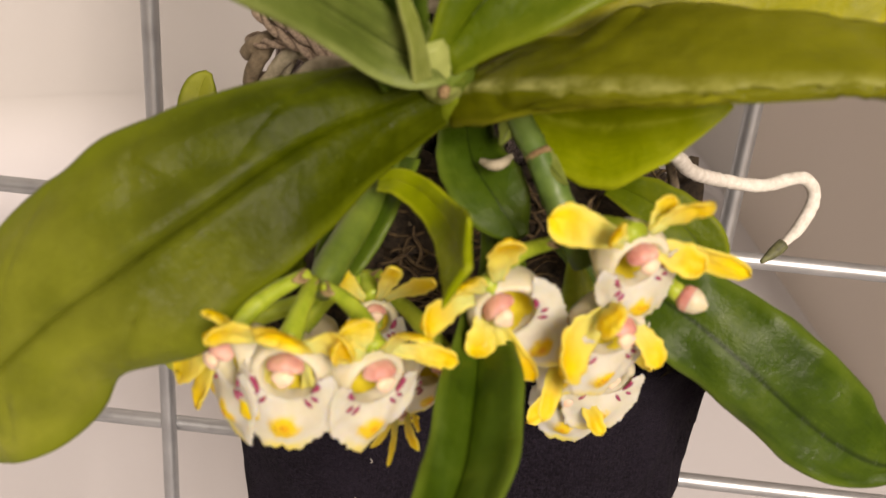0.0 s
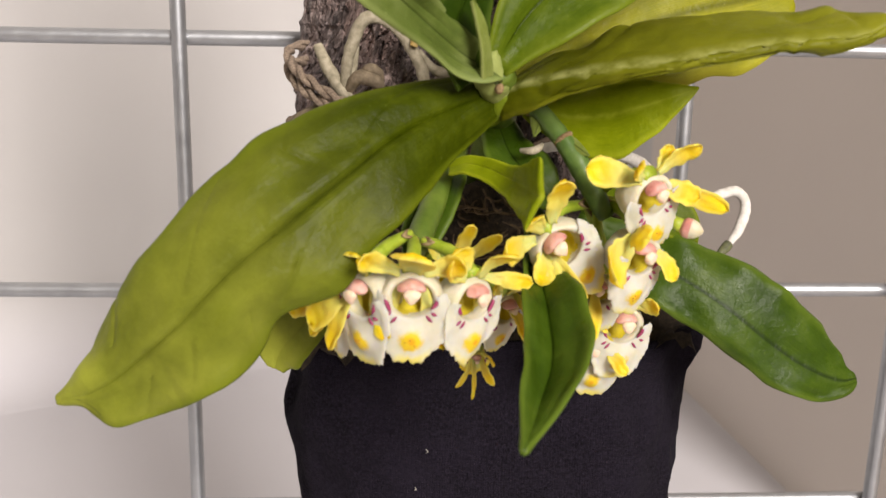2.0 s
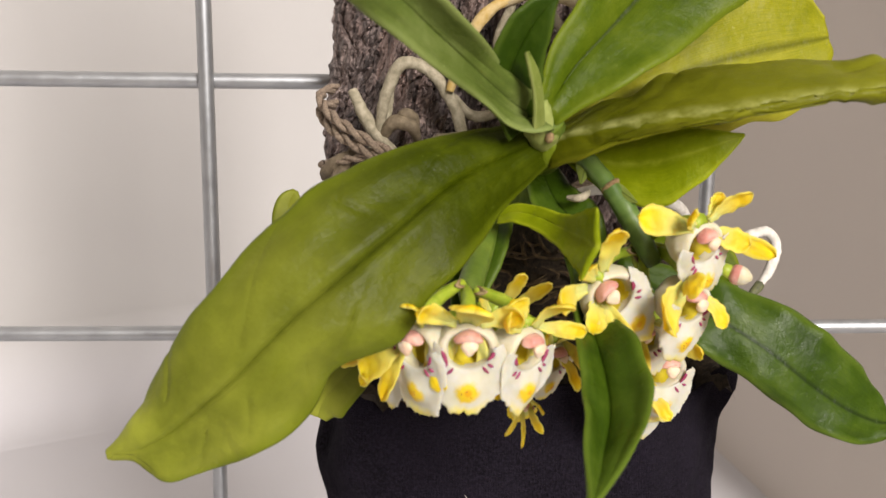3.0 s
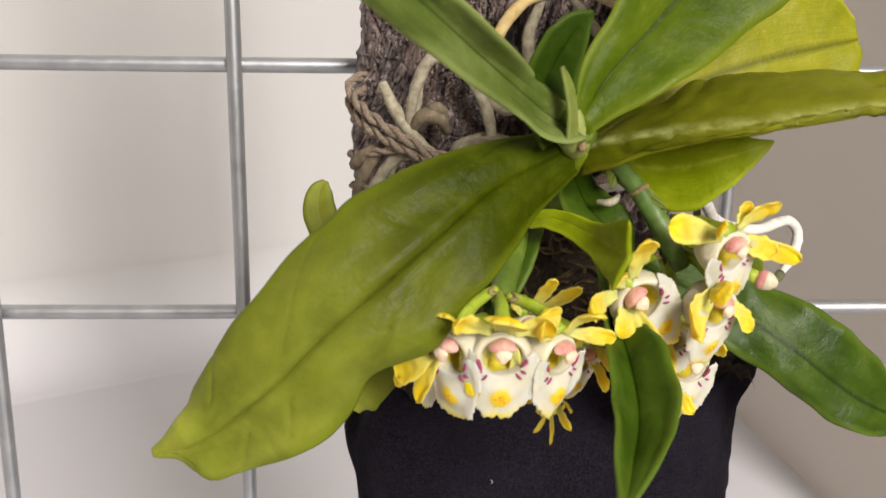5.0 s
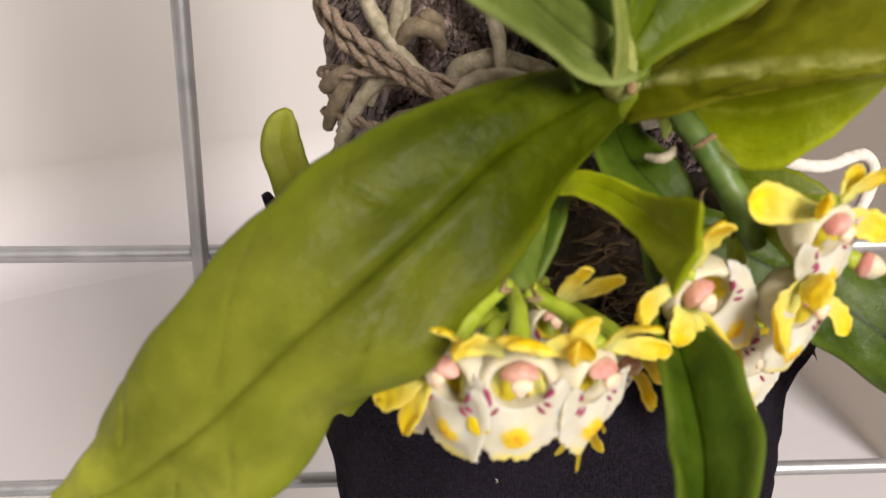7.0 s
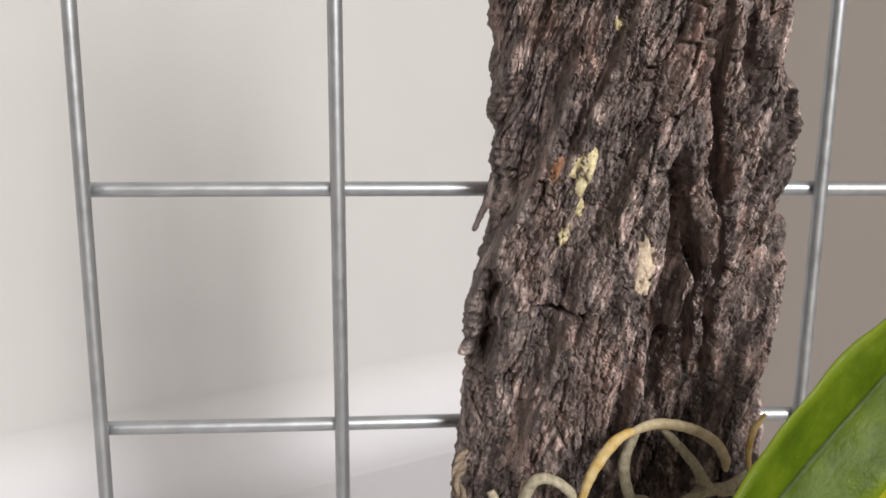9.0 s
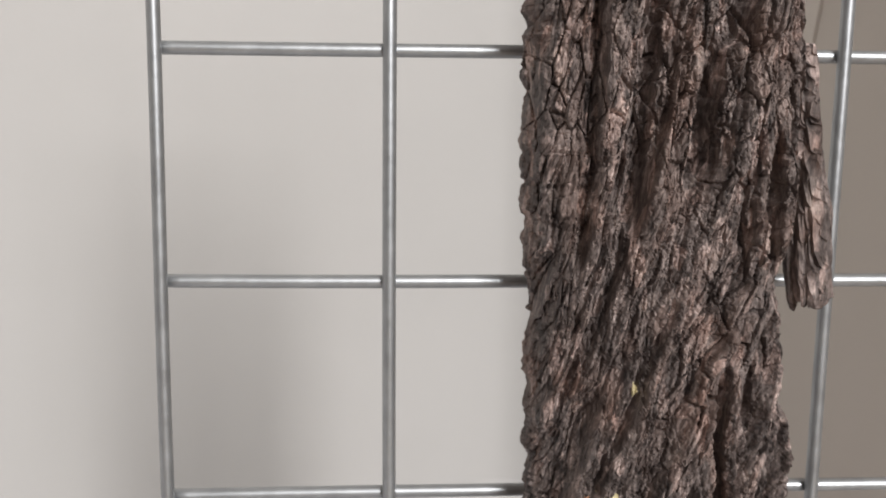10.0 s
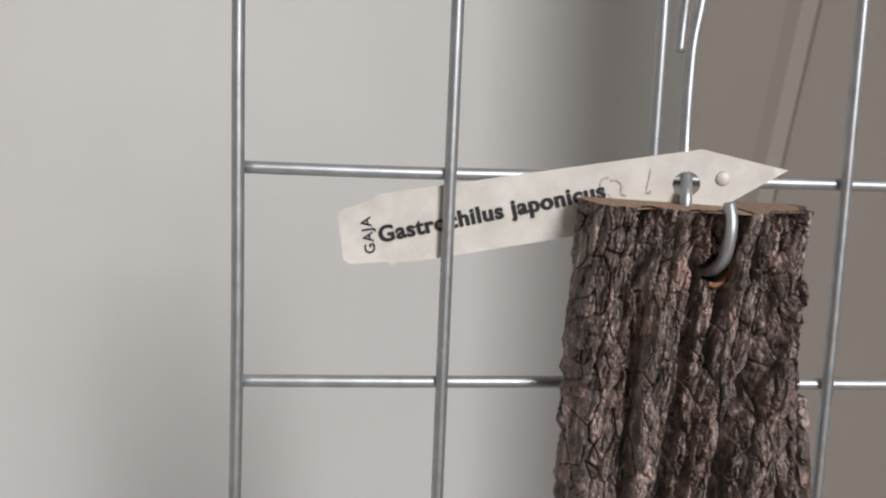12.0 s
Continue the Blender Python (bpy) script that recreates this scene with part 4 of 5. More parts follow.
def strand(pts, r=0.00062):
    """A cord of two twisted yarns."""
    n = 70
    c = spline(pts, n)
    for ph in (0, math.pi):
        q = []
        for i, o in enumerate(c):
            d = Vector(c[min(i + 1, n)] - c[max(i - 1, 0)]).normalized()
            x = d.cross(Vector((0, -1, 0.2))).normalized()
            y = d.cross(x)
            w = i * 0.75 + ph
            q.append(Vector(o) + (x * math.cos(w) + y * math.sin(w)) * r * 0.62)
        part("yarn", tube(q, r * 0.72, 140, 7, 0.35), TWINE, twine)


strand([(0.0760, -0.0120, 0.0000), (0.0728, -0.0220, -0.0012), (0.0755, -0.0335, -0.0040), (0.0795, -0.0372, -0.0064), (0.0840, -0.0385, -0.0088), (0.0885, -0.0388, -0.0118), (0.0960, -0.0385, -0.0145), (0.1120, -0.0370, -0.0150), (0.1340, -0.0200, -0.0100)], 0.00074)
strand([(0.0762, -0.0120, -0.0030), (0.0728, -0.0222, -0.0036), (0.0756, -0.0335, -0.0062), (0.0796, -0.0370, -0.0084), (0.0840, -0.0380, -0.0104), (0.0890, -0.0385, -0.0128), (0.0962, -0.0382, -0.0158), (0.1150, -0.0360, -0.0170)], 0.00070)
strand([(0.0765, -0.0120, -0.0150), (0.0730, -0.0215, -0.0132), (0.0752, -0.0330, -0.0112), (0.0800, -0.0365, -0.0098), (0.0862, -0.0378, -0.0100), (0.0960, -0.0380, -0.0118), (0.1100, -0.0370, -0.0120)], 0.00055)
strand([(0.0765, -0.0120, -0.0220), (0.0732, -0.0215, -0.0190), (0.0770, -0.0345, -0.0165), (0.0850, -0.0375, -0.0180), (0.1000, -0.0375, -0.0195)], 0.00055)

# ---------------------------------------------------------------- the orchid
orchid = thing("orchid", "flowering orchid with broad fleshy leaves and yellow-white flowers, tied to bark", "orchid")

# leaves: keel places with the two half widths
leaf([(0.1024, -0.0708, -0.0026, 0.0022, 0.0030), (0.0904, -0.0790, -0.0073, 0.0070, 0.0072), (0.0836, -0.0835, -0.0121, 0.0097, 0.0083), (0.0772, -0.0870, -0.0167, 0.0103, 0.0095),
      (0.0711, -0.0882, -0.0219, 0.0094, 0.0074), (0.0641, -0.0880, -0.0290, 0.0084, 0.0090), (0.0567, -0.0860, -0.0358, 0.0056, 0.0056), (0.0548, -0.0852, -0.0371, 0.0046, 0.0048), (0.0527, -0.0842, -0.0382, 0.0030, 0.0012), (0.0495, -0.0826, -0.0394, 0.0004, 0.0003)],
     (0.0, -0.95, 0.30), LEAF_OLIVE, orchid, "broad olive-green leaf with wrinkled drooping rim", fold=-0.02, arch=0.20, groove=0.0014, wave=0.0022, waves=6, thick=0.0016, seed=1.0, fine=3, ripple=0.0013, crease=0.06, marks=((0.64, -0.3, 0.68, -0.7), (0.70, 0.98, 0.74, 0.45), (0.72, -0.30, 0.78, -0.85), (0.42, -0.35, 0.50, -0.80), (0.55, -0.55, 0.60, -0.95), (0.30, 0.25, 0.33, 0.70)))
leaf([(0.1085, -0.0640, -0.0200, 0.0015, 0.0020), (0.1093, -0.0700, -0.0240, 0.0022, 0.0028), (0.1080, -0.0765, -0.0252, 0.0020, 0.0028), (0.1079, -0.0850, -0.0281, 0.0034, 0.0042), (0.1073, -0.0920, -0.0316, 0.0034, 0.0042),
      (0.1050, -0.0990, -0.0337, 0.0026, 0.0028), (0.1021, -0.1065, -0.0356, 0.0002, 0.0002)],
     (0.05, -0.45, 0.90), LEAF_DARK, orchid, "dark green folded leaf hanging between the flower clusters", fold=0.80, wave=0.0018, waves=8, seed=2.0)
leaf([(0.1170, -0.0550, -0.0235, 0.0025, 0.0025), (0.1267, -0.0575, -0.0282, 0.0049, 0.0055), (0.1320, -0.0600, -0.0305, 0.0062, 0.0056), (0.1380, -0.0620, -0.0342, 0.0074, 0.0050), (0.1449, -0.0630, -0.0393, 0.0078, 0.0050),
      (0.1518, -0.0630, -0.0438, 0.0066, 0.0046), (0.1570, -0.0622, -0.0458, 0.0038, 0.0026), (0.1599, -0.0614, -0.0457, 0.0004, 0.0006)],
     (-0.08, -0.92, 0.38), LEAF_DARK, orchid, "dark green leaf with one wavy rim", flip=True, fold=0.16, arch=0.2, wave=0.0018, waves=9, seed=3.0)
leaf([(0.0968, -0.0718, -0.0128, 0.0008, 0.0009), (0.0988, -0.0730, -0.0119, 0.0012, 0.0015), (0.1012, -0.0748, -0.0120, 0.0013, 0.0018), (0.1036, -0.0778, -0.0127, 0.0016, 0.0020), (0.1050, -0.0815, -0.0130, 0.0026, 0.0026), (0.1058, -0.0850, -0.0130, 0.0038, 0.0036), (0.1062, -0.0876, -0.0130, 0.0044, 0.0042)],
     (-0.20, -0.75, 0.60), LEAF_LIME, orchid, "small bright green folded leaf with a cut-off tip", flip=True, fold=0.30, wave=0.0005, thick=0.0008, seed=4.0, face_end=(-0.85, -0.45, 0.15))
leaf([(0.1075, -0.0640, -0.0055, 0.0012, 0.0014), (0.1136, -0.0665, -0.0065, 0.0038, 0.0046), (0.1176, -0.0685, -0.0060, 0.0048, 0.0060), (0.1222, -0.0705, -0.0044, 0.0036, 0.0040), (0.1259, -0.0715, -0.0029, 0.0016, 0.0018), (0.1286, -0.0714, -0.0019, 0.0001, 0.0001)],
     (0.0, -0.95, 0.32), LEAF_LIME, orchid, "pointed bright green leaf", flip=True, fold=0.18, arch=0.05, wave=0.0005, seed=5.0)
leaf([(0.1024, -0.0712, -0.0034, 0.0026, 0.0028), (0.1063, -0.0748, -0.0015, 0.0060, 0.0026), (0.1124, -0.0786, -0.0001, 0.0101, 0.0011), (0.1195, -0.0814, 0.0013, 0.0116, 0.0007), (0.1269, -0.0830, 0.0029, 0.0101, 0.0007), (0.1352, -0.0838, 0.0044, 0.0075, 0.0007), (0.1427, -0.0845, 0.0054, 0.0063, 0.0010), (0.1469, -0.0839, 0.0073, 0.0015, 0.0007)],
     (0.0, -0.80, 0.60), LEAF_KEELED, orchid, "long olive leaf arching forward, with a pale crinkled keel", flip=True, fold=-0.32, arch=0.30, wave=0.0012, waves=9, seed=6.0, crease=0.5)
leaf([(0.1050, -0.0660, -0.0020, 0.0022, 0.0018), (0.1120, -0.0640, 0.0010, 0.0060, 0.0055), (0.1188, -0.0620, 0.0038, 0.0085, 0.0082), (0.1296, -0.0600, 0.0072, 0.0110, 0.0095), (0.1383, -0.0580, 0.0090, 0.0100, 0.0092), (0.1436, -0.0570, 0.0100, 0.0066, 0.0056), (0.1455, -0.0566, 0.0104, 0.0030, 0.0026)],
     (0.10, -0.95, 0.22), LEAF_YELLOW, orchid, "wide yellowing leaf behind the others", flip=True, fold=0.12, arch=0.1, wave=0.0010, waves=6, seed=7.0)
leaf([(0.1016, -0.0745, 0.0002, 0.0016, 0.0018), (0.1054, -0.0730, 0.0061, 0.0040, 0.0052), (0.1111, -0.0700, 0.0117, 0.0062, 0.0075), (0.1199, -0.0660, 0.0205, 0.0080, 0.0098), (0.1316, -0.0620, 0.0315, 0.0083, 0.0096), (0.1388, -0.0593, 0.0376, 0.0058, 0.0060), (0.1432, -0.0578, 0.0412, 0.0010, 0.0010)],
     (0.20, -0.90, 0.35), LEAF_MID, orchid, "large upright green leaf", flip=True, fold=0.50, arch=0.12, wave=0.0012, seed=8.0)
leaf([(0.1010, -0.0738, 0.0004, 0.0024, 0.0026), (0.0990, -0.0758, 0.0012, 0.0032, 0.0030), (0.0945, -0.0790, 0.0044, 0.0027, 0.0029), (0.0880, -0.0850, 0.0098, 0.0027, 0.0032), (0.0809, -0.0910, 0.0158, 0.0029, 0.0037), (0.0742, -0.0960, 0.0205, 0.0027, 0.0035), (0.0683, -0.1000, 0.0234, 0.0024, 0.0030), (0.0630, -0.1028, 0.0241, 0.0021, 0.0024), (0.0590, -0.1040, 0.0222, 0.0018, 0.0016), (0.0575, -0.1042, 0.0185, 0.0008, 0.0006)],
     (-0.20, -0.90, 0.42), LEAF_FRESH, orchid, "fresh green leaf arching forward with a hooked tip", fold=0.50, wave=0.0036, waves=8, seed=9.0, face_end=(-0.6, -0.75, 0.3))
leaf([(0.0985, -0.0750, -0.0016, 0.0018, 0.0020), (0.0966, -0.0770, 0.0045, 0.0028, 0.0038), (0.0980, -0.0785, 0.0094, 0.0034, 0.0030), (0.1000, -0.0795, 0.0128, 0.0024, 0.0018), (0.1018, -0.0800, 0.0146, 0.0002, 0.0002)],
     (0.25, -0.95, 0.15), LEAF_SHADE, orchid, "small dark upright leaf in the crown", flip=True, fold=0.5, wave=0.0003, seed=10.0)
leaf([(0.1005, -0.0775, -0.0006, 0.0010, 0.0010), (0.0998, -0.0798, 0.0035, 0.0007, 0.0008), (0.0990, -0.0810, 0.0062, 0.0006, 0.0007), (0.0982, -0.0815, 0.0084, 0.0002, 0.0002)],
     (0.5, -0.85, 0.1), LEAF_PALE, orchid, "newest pale leaf in the crown", flip=True, fold=0.3, wave=0.0002, thick=0.0008, seed=11.0)
leaf([(0.0960, -0.0600, -0.0070, 0.0018, 0.0018), (0.0924, -0.0580, -0.0093, 0.0024, 0.0024), (0.0856, -0.0520, -0.0160, 0.0026, 0.0026), (0.0782, -0.0450, -0.0245, 0.0028, 0.0026), (0.0712, -0.0385, -0.0275, 0.0028, 0.0026), (0.0688, -0.0345, -0.0238, 0.0028, 0.0028), (0.0676, -0.0330, -0.0200, 0.0028, 0.0026), (0.0682, -0.0320, -0.0172, 0.0018, 0.0018), (0.0688, -0.0316, -0.0160, 0.0005, 0.0005)],
     (-0.1, -0.65, 0.75), LEAF_OLIVE, orchid, "narrow olive leaf with a curled-up tip", fold=0.3, wave=0.0004, seed=12.0, face_end=(0.1, -1.0, 0.1))
leaf([(0.0880, -0.0660, -0.0240, 0.0018, 0.0018), (0.0815, -0.0660, -0.0315, 0.0030, 0.0028), (0.0770, -0.0645, -0.0370, 0.0040, 0.0034), (0.0742, -0.0632, -0.0408, 0.0034, 0.0034), (0.0735, -0.0627, -0.0432, 0.0012, 0.0014)],
     (-0.2, -0.92, 0.3), LEAF_OLIVE, orchid, "short blunt leaf under the broad one", fold=0.25, wave=0.0006, seed=13.0)
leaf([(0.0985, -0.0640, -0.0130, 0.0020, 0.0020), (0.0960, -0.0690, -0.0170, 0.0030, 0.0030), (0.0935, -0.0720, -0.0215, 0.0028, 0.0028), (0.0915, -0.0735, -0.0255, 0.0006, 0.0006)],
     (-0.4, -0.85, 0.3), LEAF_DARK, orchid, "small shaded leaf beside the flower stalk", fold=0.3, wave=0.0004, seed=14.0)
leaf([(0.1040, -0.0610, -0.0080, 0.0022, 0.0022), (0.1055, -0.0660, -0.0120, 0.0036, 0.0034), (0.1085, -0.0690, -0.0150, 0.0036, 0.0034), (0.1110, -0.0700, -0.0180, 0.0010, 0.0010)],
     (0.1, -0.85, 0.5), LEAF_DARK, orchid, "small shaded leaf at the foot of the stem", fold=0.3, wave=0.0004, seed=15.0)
leaf([(0.1215, -0.0520, -0.0180, 0.0016, 0.0016), (0.1280, -0.0545, -0.0200, 0.0030, 0.0030), (0.1325, -0.0560, -0.0235, 0.0030, 0.0028), (0.1345, -0.0565, -0.0275, 0.0008, 0.0008)],
     (0.0, -0.9, 0.4), LEAF_GREEN, orchid, "small green leaf behind the flowers", flip=True, fold=0.3, wave=0.0004, seed=16.0)

# stem, leaf bases, flower spikes
part("stem", tube([(0.1020, -0.0745, 0.0005), (0.1030, -0.0690, -0.0028), (0.1040, -0.0620, -0.0060), (0.1046, -0.0520, -0.0120), (0.1045, -0.0400, -0.0190), (0.1040, -0.0300, -0.0240)], [0.0022, 0.0026, 0.0027, 0.0027, 0.0026, 0.0025], 40, 16, 0.12), STEMM, orchid, "stout green stem")
for pts, rr, mm in (([(0.1006, -0.0752, 0.0022), (0.1010, -0.0744, 0.0006), (0.1018, -0.0730, -0.0014), (0.1030, -0.0700, -0.0034)], [0.0014, 0.0019, 0.0022, 0.0019], LEAF_PALE),
                    ([(0.1032, -0.0722, -0.0018), (0.1034, -0.0722, -0.0034), (0.1028, -0.0712, -0.0052), (0.1022, -0.0690, -0.0068)], [0.0007, 0.0011, 0.0012, 0.0010], LEAF_MID)):
    part("leaf_base", tube(pts, rr, 24, 18, 0.12), mm, orchid, "pale clasping leaf base")
part("bract_scar", ball((0.1024, -0.0752, -0.0020), (0.0006, 0.0008, 0.0008)), SHEATH, orchid, "brown dry scar")
part("spike", tube([(0.1065, -0.0620, -0.0035), (0.1092, -0.0670, -0.0060), (0.1120, -0.0702, -0.0095), (0.1142, -0.0722, -0.0130), (0.1158, -0.0730, -0.0160), (0.1172, -0.0735, -0.0185)], [0.0011, 0.0013, 0.0013, 0.0015, 0.0014, 0.0011], 40, 14, 0.14), SPURM, orchid, "blue-green flower spike with brown rings")
for p0, p1 in (((0.1116, -0.0698, -0.0088), (0.1119, -0.0701, -0.0092)), ((0.1084, -0.0658, -0.0052), (0.1087, -0.0661, -0.0056))):
    m0 = tuple((a + b) / 2 for a, b in zip(p0, p1))
    part("sheath", tube([p0, m0, p1], [0.00136, 0.00146, 0.00132], 10, 18, 0.25), SHEATH, orchid, "papery brown sheath ring")
for base, way in (((0.1094, -0.0676, -0.0058), (0.0014, -0.0012, -0.0026)), ((0.1122, -0.0708, -0.0090), (0.0024, -0.0012, -0.0016)), ((0.1090, -0.0672, -0.0062), (-0.0010, -0.0010, -0.0026))):
    b0, w0 = Vector(base), Vector(way)
    leaf([(*(b0 - w0 * 0.5), 0.0011, 0.0011), (*b0, 0.0012, 0.0012), (*(b0 + w0 * 0.5 + Vector((0, -0.0006, 0))), 0.0008, 0.0008), (*(b0 + w0 + Vector((0, -0.0008, 0))), 0.0001, 0.0001)], (0.1, -0.9, 0.4), LEAF_PALE, orchid, "pale papery bract on the flower spike", fold=-0.5, thick=0.0004, seed=base[0] * 900, name="bract")
part("spike", tube([(0.1000, -0.0560, -0.0100), (0.0975, -0.0640, -0.0140), (0.0948, -0.0715, -0.0175), (0.0930, -0.0768, -0.0203), (0.0925, -0.0790, -0.0215)], [0.0015, 0.0016, 0.0016, 0.0016, 0.0012], 30, 12, 0.06), STEMM, orchid, "short flower spike")

# roots
ROOTS = (
    (ROOTYEL, 0.00095, [(0.0934, -0.0390, 0.0010), (0.0953, -0.0395, 0.0075), (0.0995, -0.0395, 0.0136), (0.1030, -0.0393, 0.0152)]),
    (ROOTCREAM, 0.00095, [(0.1012, -0.0393, 0.0144), (0.1058, -0.0392, 0.0160), (0.1123, -0.0390, 0.0150), (0.1171, -0.0385, 0.0121), (0.1198, -0.0370, 0.0080), (0.1208, -0.0350, 0.0050)]),
    (ROOTM, 0.00100, [(0.1030, -0.0385, 0.0147), (0.1010, -0.0385, 0.0085), (0.1024, -0.0390, 0.0016), (0.1067, -0.0400, -0.0055), (0.1090, -0.0420, -0.0120)]),
    (ROOTM, 0.00095, [(0.1075, -0.0385, 0.0150), (0.1141, -0.0365, 0.0073), (0.1185, -0.0350, 0.0012), (0.1240, -0.0330, -0.0008)]),
    (ROOTM, 0.00110, [(0.0782, -0.0325, 0.0006), (0.0800, -0.0338, -0.0032), (0.0828, -0.0350, -0.0072), (0.0860, -0.0362, -0.0104), (0.0892, -0.0368, -0.0120), (0.0932, -0.0368, -0.0110), (0.0975, -0.0380, -0.0102), (0.1010, -0.0400, -0.0110)]),
    (ROOTM, 0.00095, [(0.0844, -0.0335, 0.0030), (0.0838, -0.0340, -0.0020), (0.0830, -0.0345, -0.0060), (0.0812, -0.0340, -0.0100), (0.0795, -0.0335, -0.0150)]),
    (ROOTGREY, 0.00120, [(0.0828, -0.0345, -0.0070), (0.0850, -0.0362, -0.0042), (0.0874, -0.0365, -0.0046), (0.0888, -0.0345, -0.0072)]),
    (ROOTM, 0.00120, [(0.0900, -0.0350, -0.0125), (0.0905, -0.0358, -0.0098), (0.0942, -0.0365, -0.0080), (0.0990, -0.0370, -0.0086), (0.1030, -0.0385, -0.0102), (0.1065, -0.0400, -0.0130)]),
    (ROOTGREY, 0.00110, [(0.0735, -0.0240, -0.0150), (0.0742, -0.0318, -0.0126), (0.0760, -0.0335, -0.0108), (0.0790, -0.0340, -0.0100), (0.0830, -0.0350, -0.0120)]),
    (ROOTM, 0.00100, [(0.0752, -0.0320, -0.0215), (0.0764, -0.0338, -0.0178), (0.0784, -0.0345, -0.0140), (0.0808, -0.0350, -0.0112), (0.0840, -0.0352, -0.0112)]),
    (ROOTGREY, 0.00110, [(0.0738, -0.0300, -0.0190), (0.0750, -0.0328, -0.0150), (0.0768, -0.0335, -0.0116), (0.0790, -0.0340, -0.0078)]),
    (ROOTM, 0.00100, [(0.0822, -0.0345, -0.0070), (0.0838, -0.0362, 0.0010), (0.0862, -0.0372, 0.0052), (0.0900, -0.0375, 0.0042), (0.0934, -0.0378, 0.0002), (0.0952, -0.0385, -0.0042), (0.0960, -0.0395, -0.0105)]),
    (ROOTM, 0.00085, [(0.0942, -0.0370, 0.0000), (0.0975, -0.0378, -0.0030), (0.1010, -0.0378, -0.0022), (0.1040, -0.0375, 0.0008), (0.1066, -0.0372, -0.0004), (0.1076, -0.0375, -0.0050)]),
    (ROOTM, 0.00110, [(0.1078, -0.0380, -0.0085), (0.1092, -0.0375, -0.0042), (0.1128, -0.0368, -0.0005), (0.1172, -0.0355, 0.0010), (0.1222, -0.0335, 0.0008), (0.1300, -0.0260, 0.0010)]),
    (ROOTGREY, 0.00100, [(0.1112, -0.0372, -0.0060), (0.1130, -0.0366, -0.0032), (0.1152, -0.0360, -0.0030), (0.1200, -0.0350, -0.0062), (0.1270, -0.0310, -0.0080), (0.1330, -0.0230, -0.0100)]),
    (ROOTGREY, 0.00090, [(0.0855, -0.0350, -0.0040), (0.0866, -0.0365, -0.0028), (0.0880, -0.0360, -0.0036), (0.0884, -0.0345, -0.0055)]),
    (ROOTGREY, 0.00105, [(0.0790, -0.0320, -0.0330), (0.0800, -0.0330, -0.0230), (0.0830, -0.0340, -0.0170), (0.0880, -0.0350, -0.0150)]),
    (ROOTM, 0.00085, [(0.0860, -0.0640, -0.0100), (0.0873, -0.0660, -0.0070), (0.0889, -0.0660, -0.0040), (0.0928, -0.0658, -0.0034), (0.0970, -0.0672, -0.0044)]),
    (ROOTGREY, 0.00100, [(0.0880, -0.0335, -0.0200), (0.0930, -0.0345, -0.0160), (0.0990, -0.0350, -0.0180), (0.1050, -0.0360, -0.0150), (0.1130, -0.0360, -0.0160)]),
    (ROOTPALE, 0.00095, [(0.1100, -0.0440, -0.0150), (0.1180, -0.0470, -0.0130), (0.1286, -0.0455, -0.0158), (0.1330, -0.0400, -0.0200), (0.1393, -0.0320, -0.0238), (0.1455, -0.0292, -0.0250), (0.1512, -0.0285, -0.0236), (0.1530, -0.0286, -0.0258), (0.1518, -0.0300, -0.0300), (0.1492, -0.0318, -0.0328)]),
    (ROOTGREY, 0.00075, [(0.1286, -0.0440, -0.0158), (0.1330, -0.0330, -0.0260), (0.1345, -0.0300, -0.0330), (0.1338, -0.0300, -0.0380)]),
    (ROOTYEL, 0.00062, [(0.1262, -0.0330, 0.0030), (0.1250, -0.0345, 0.0085), (0.1257, -0.0345, 0.0125), (0.1276, -0.0345, 0.0155)]),
    (ROOTM, 0.00050, [(0.1064, -0.0690, -0.0106), (0.1074, -0.0700, -0.0105), (0.1084, -0.0700, -0.0102), (0.1092, -0.0688, -0.0098)]),
    (ROOTGREY, 0.00060, [(0.0960, -0.0470, -0.0300), (0.0990, -0.0480, -0.0275), (0.1030, -0.0475, -0.0255), (0.1065, -0.0460, -0.0245)]),
)
for mat, r, pts in ROOTS:
    part("root", tube(pts, [r * 0.7] + [r] * (len(pts) - 2) + [r * 0.55], 16 * len(pts), 10, 0.16), mat, orchid)
part("root_end", tube([(0.1496, -0.0316, -0.0324), (0.1482, -0.0326, -0.0334), (0.1464, -0.0340, -0.0344)], [0.0009, 0.0008, 0.0003], 10, 9, 0.2), ROOTEND, orchid, "dark green root tip")

# flowers


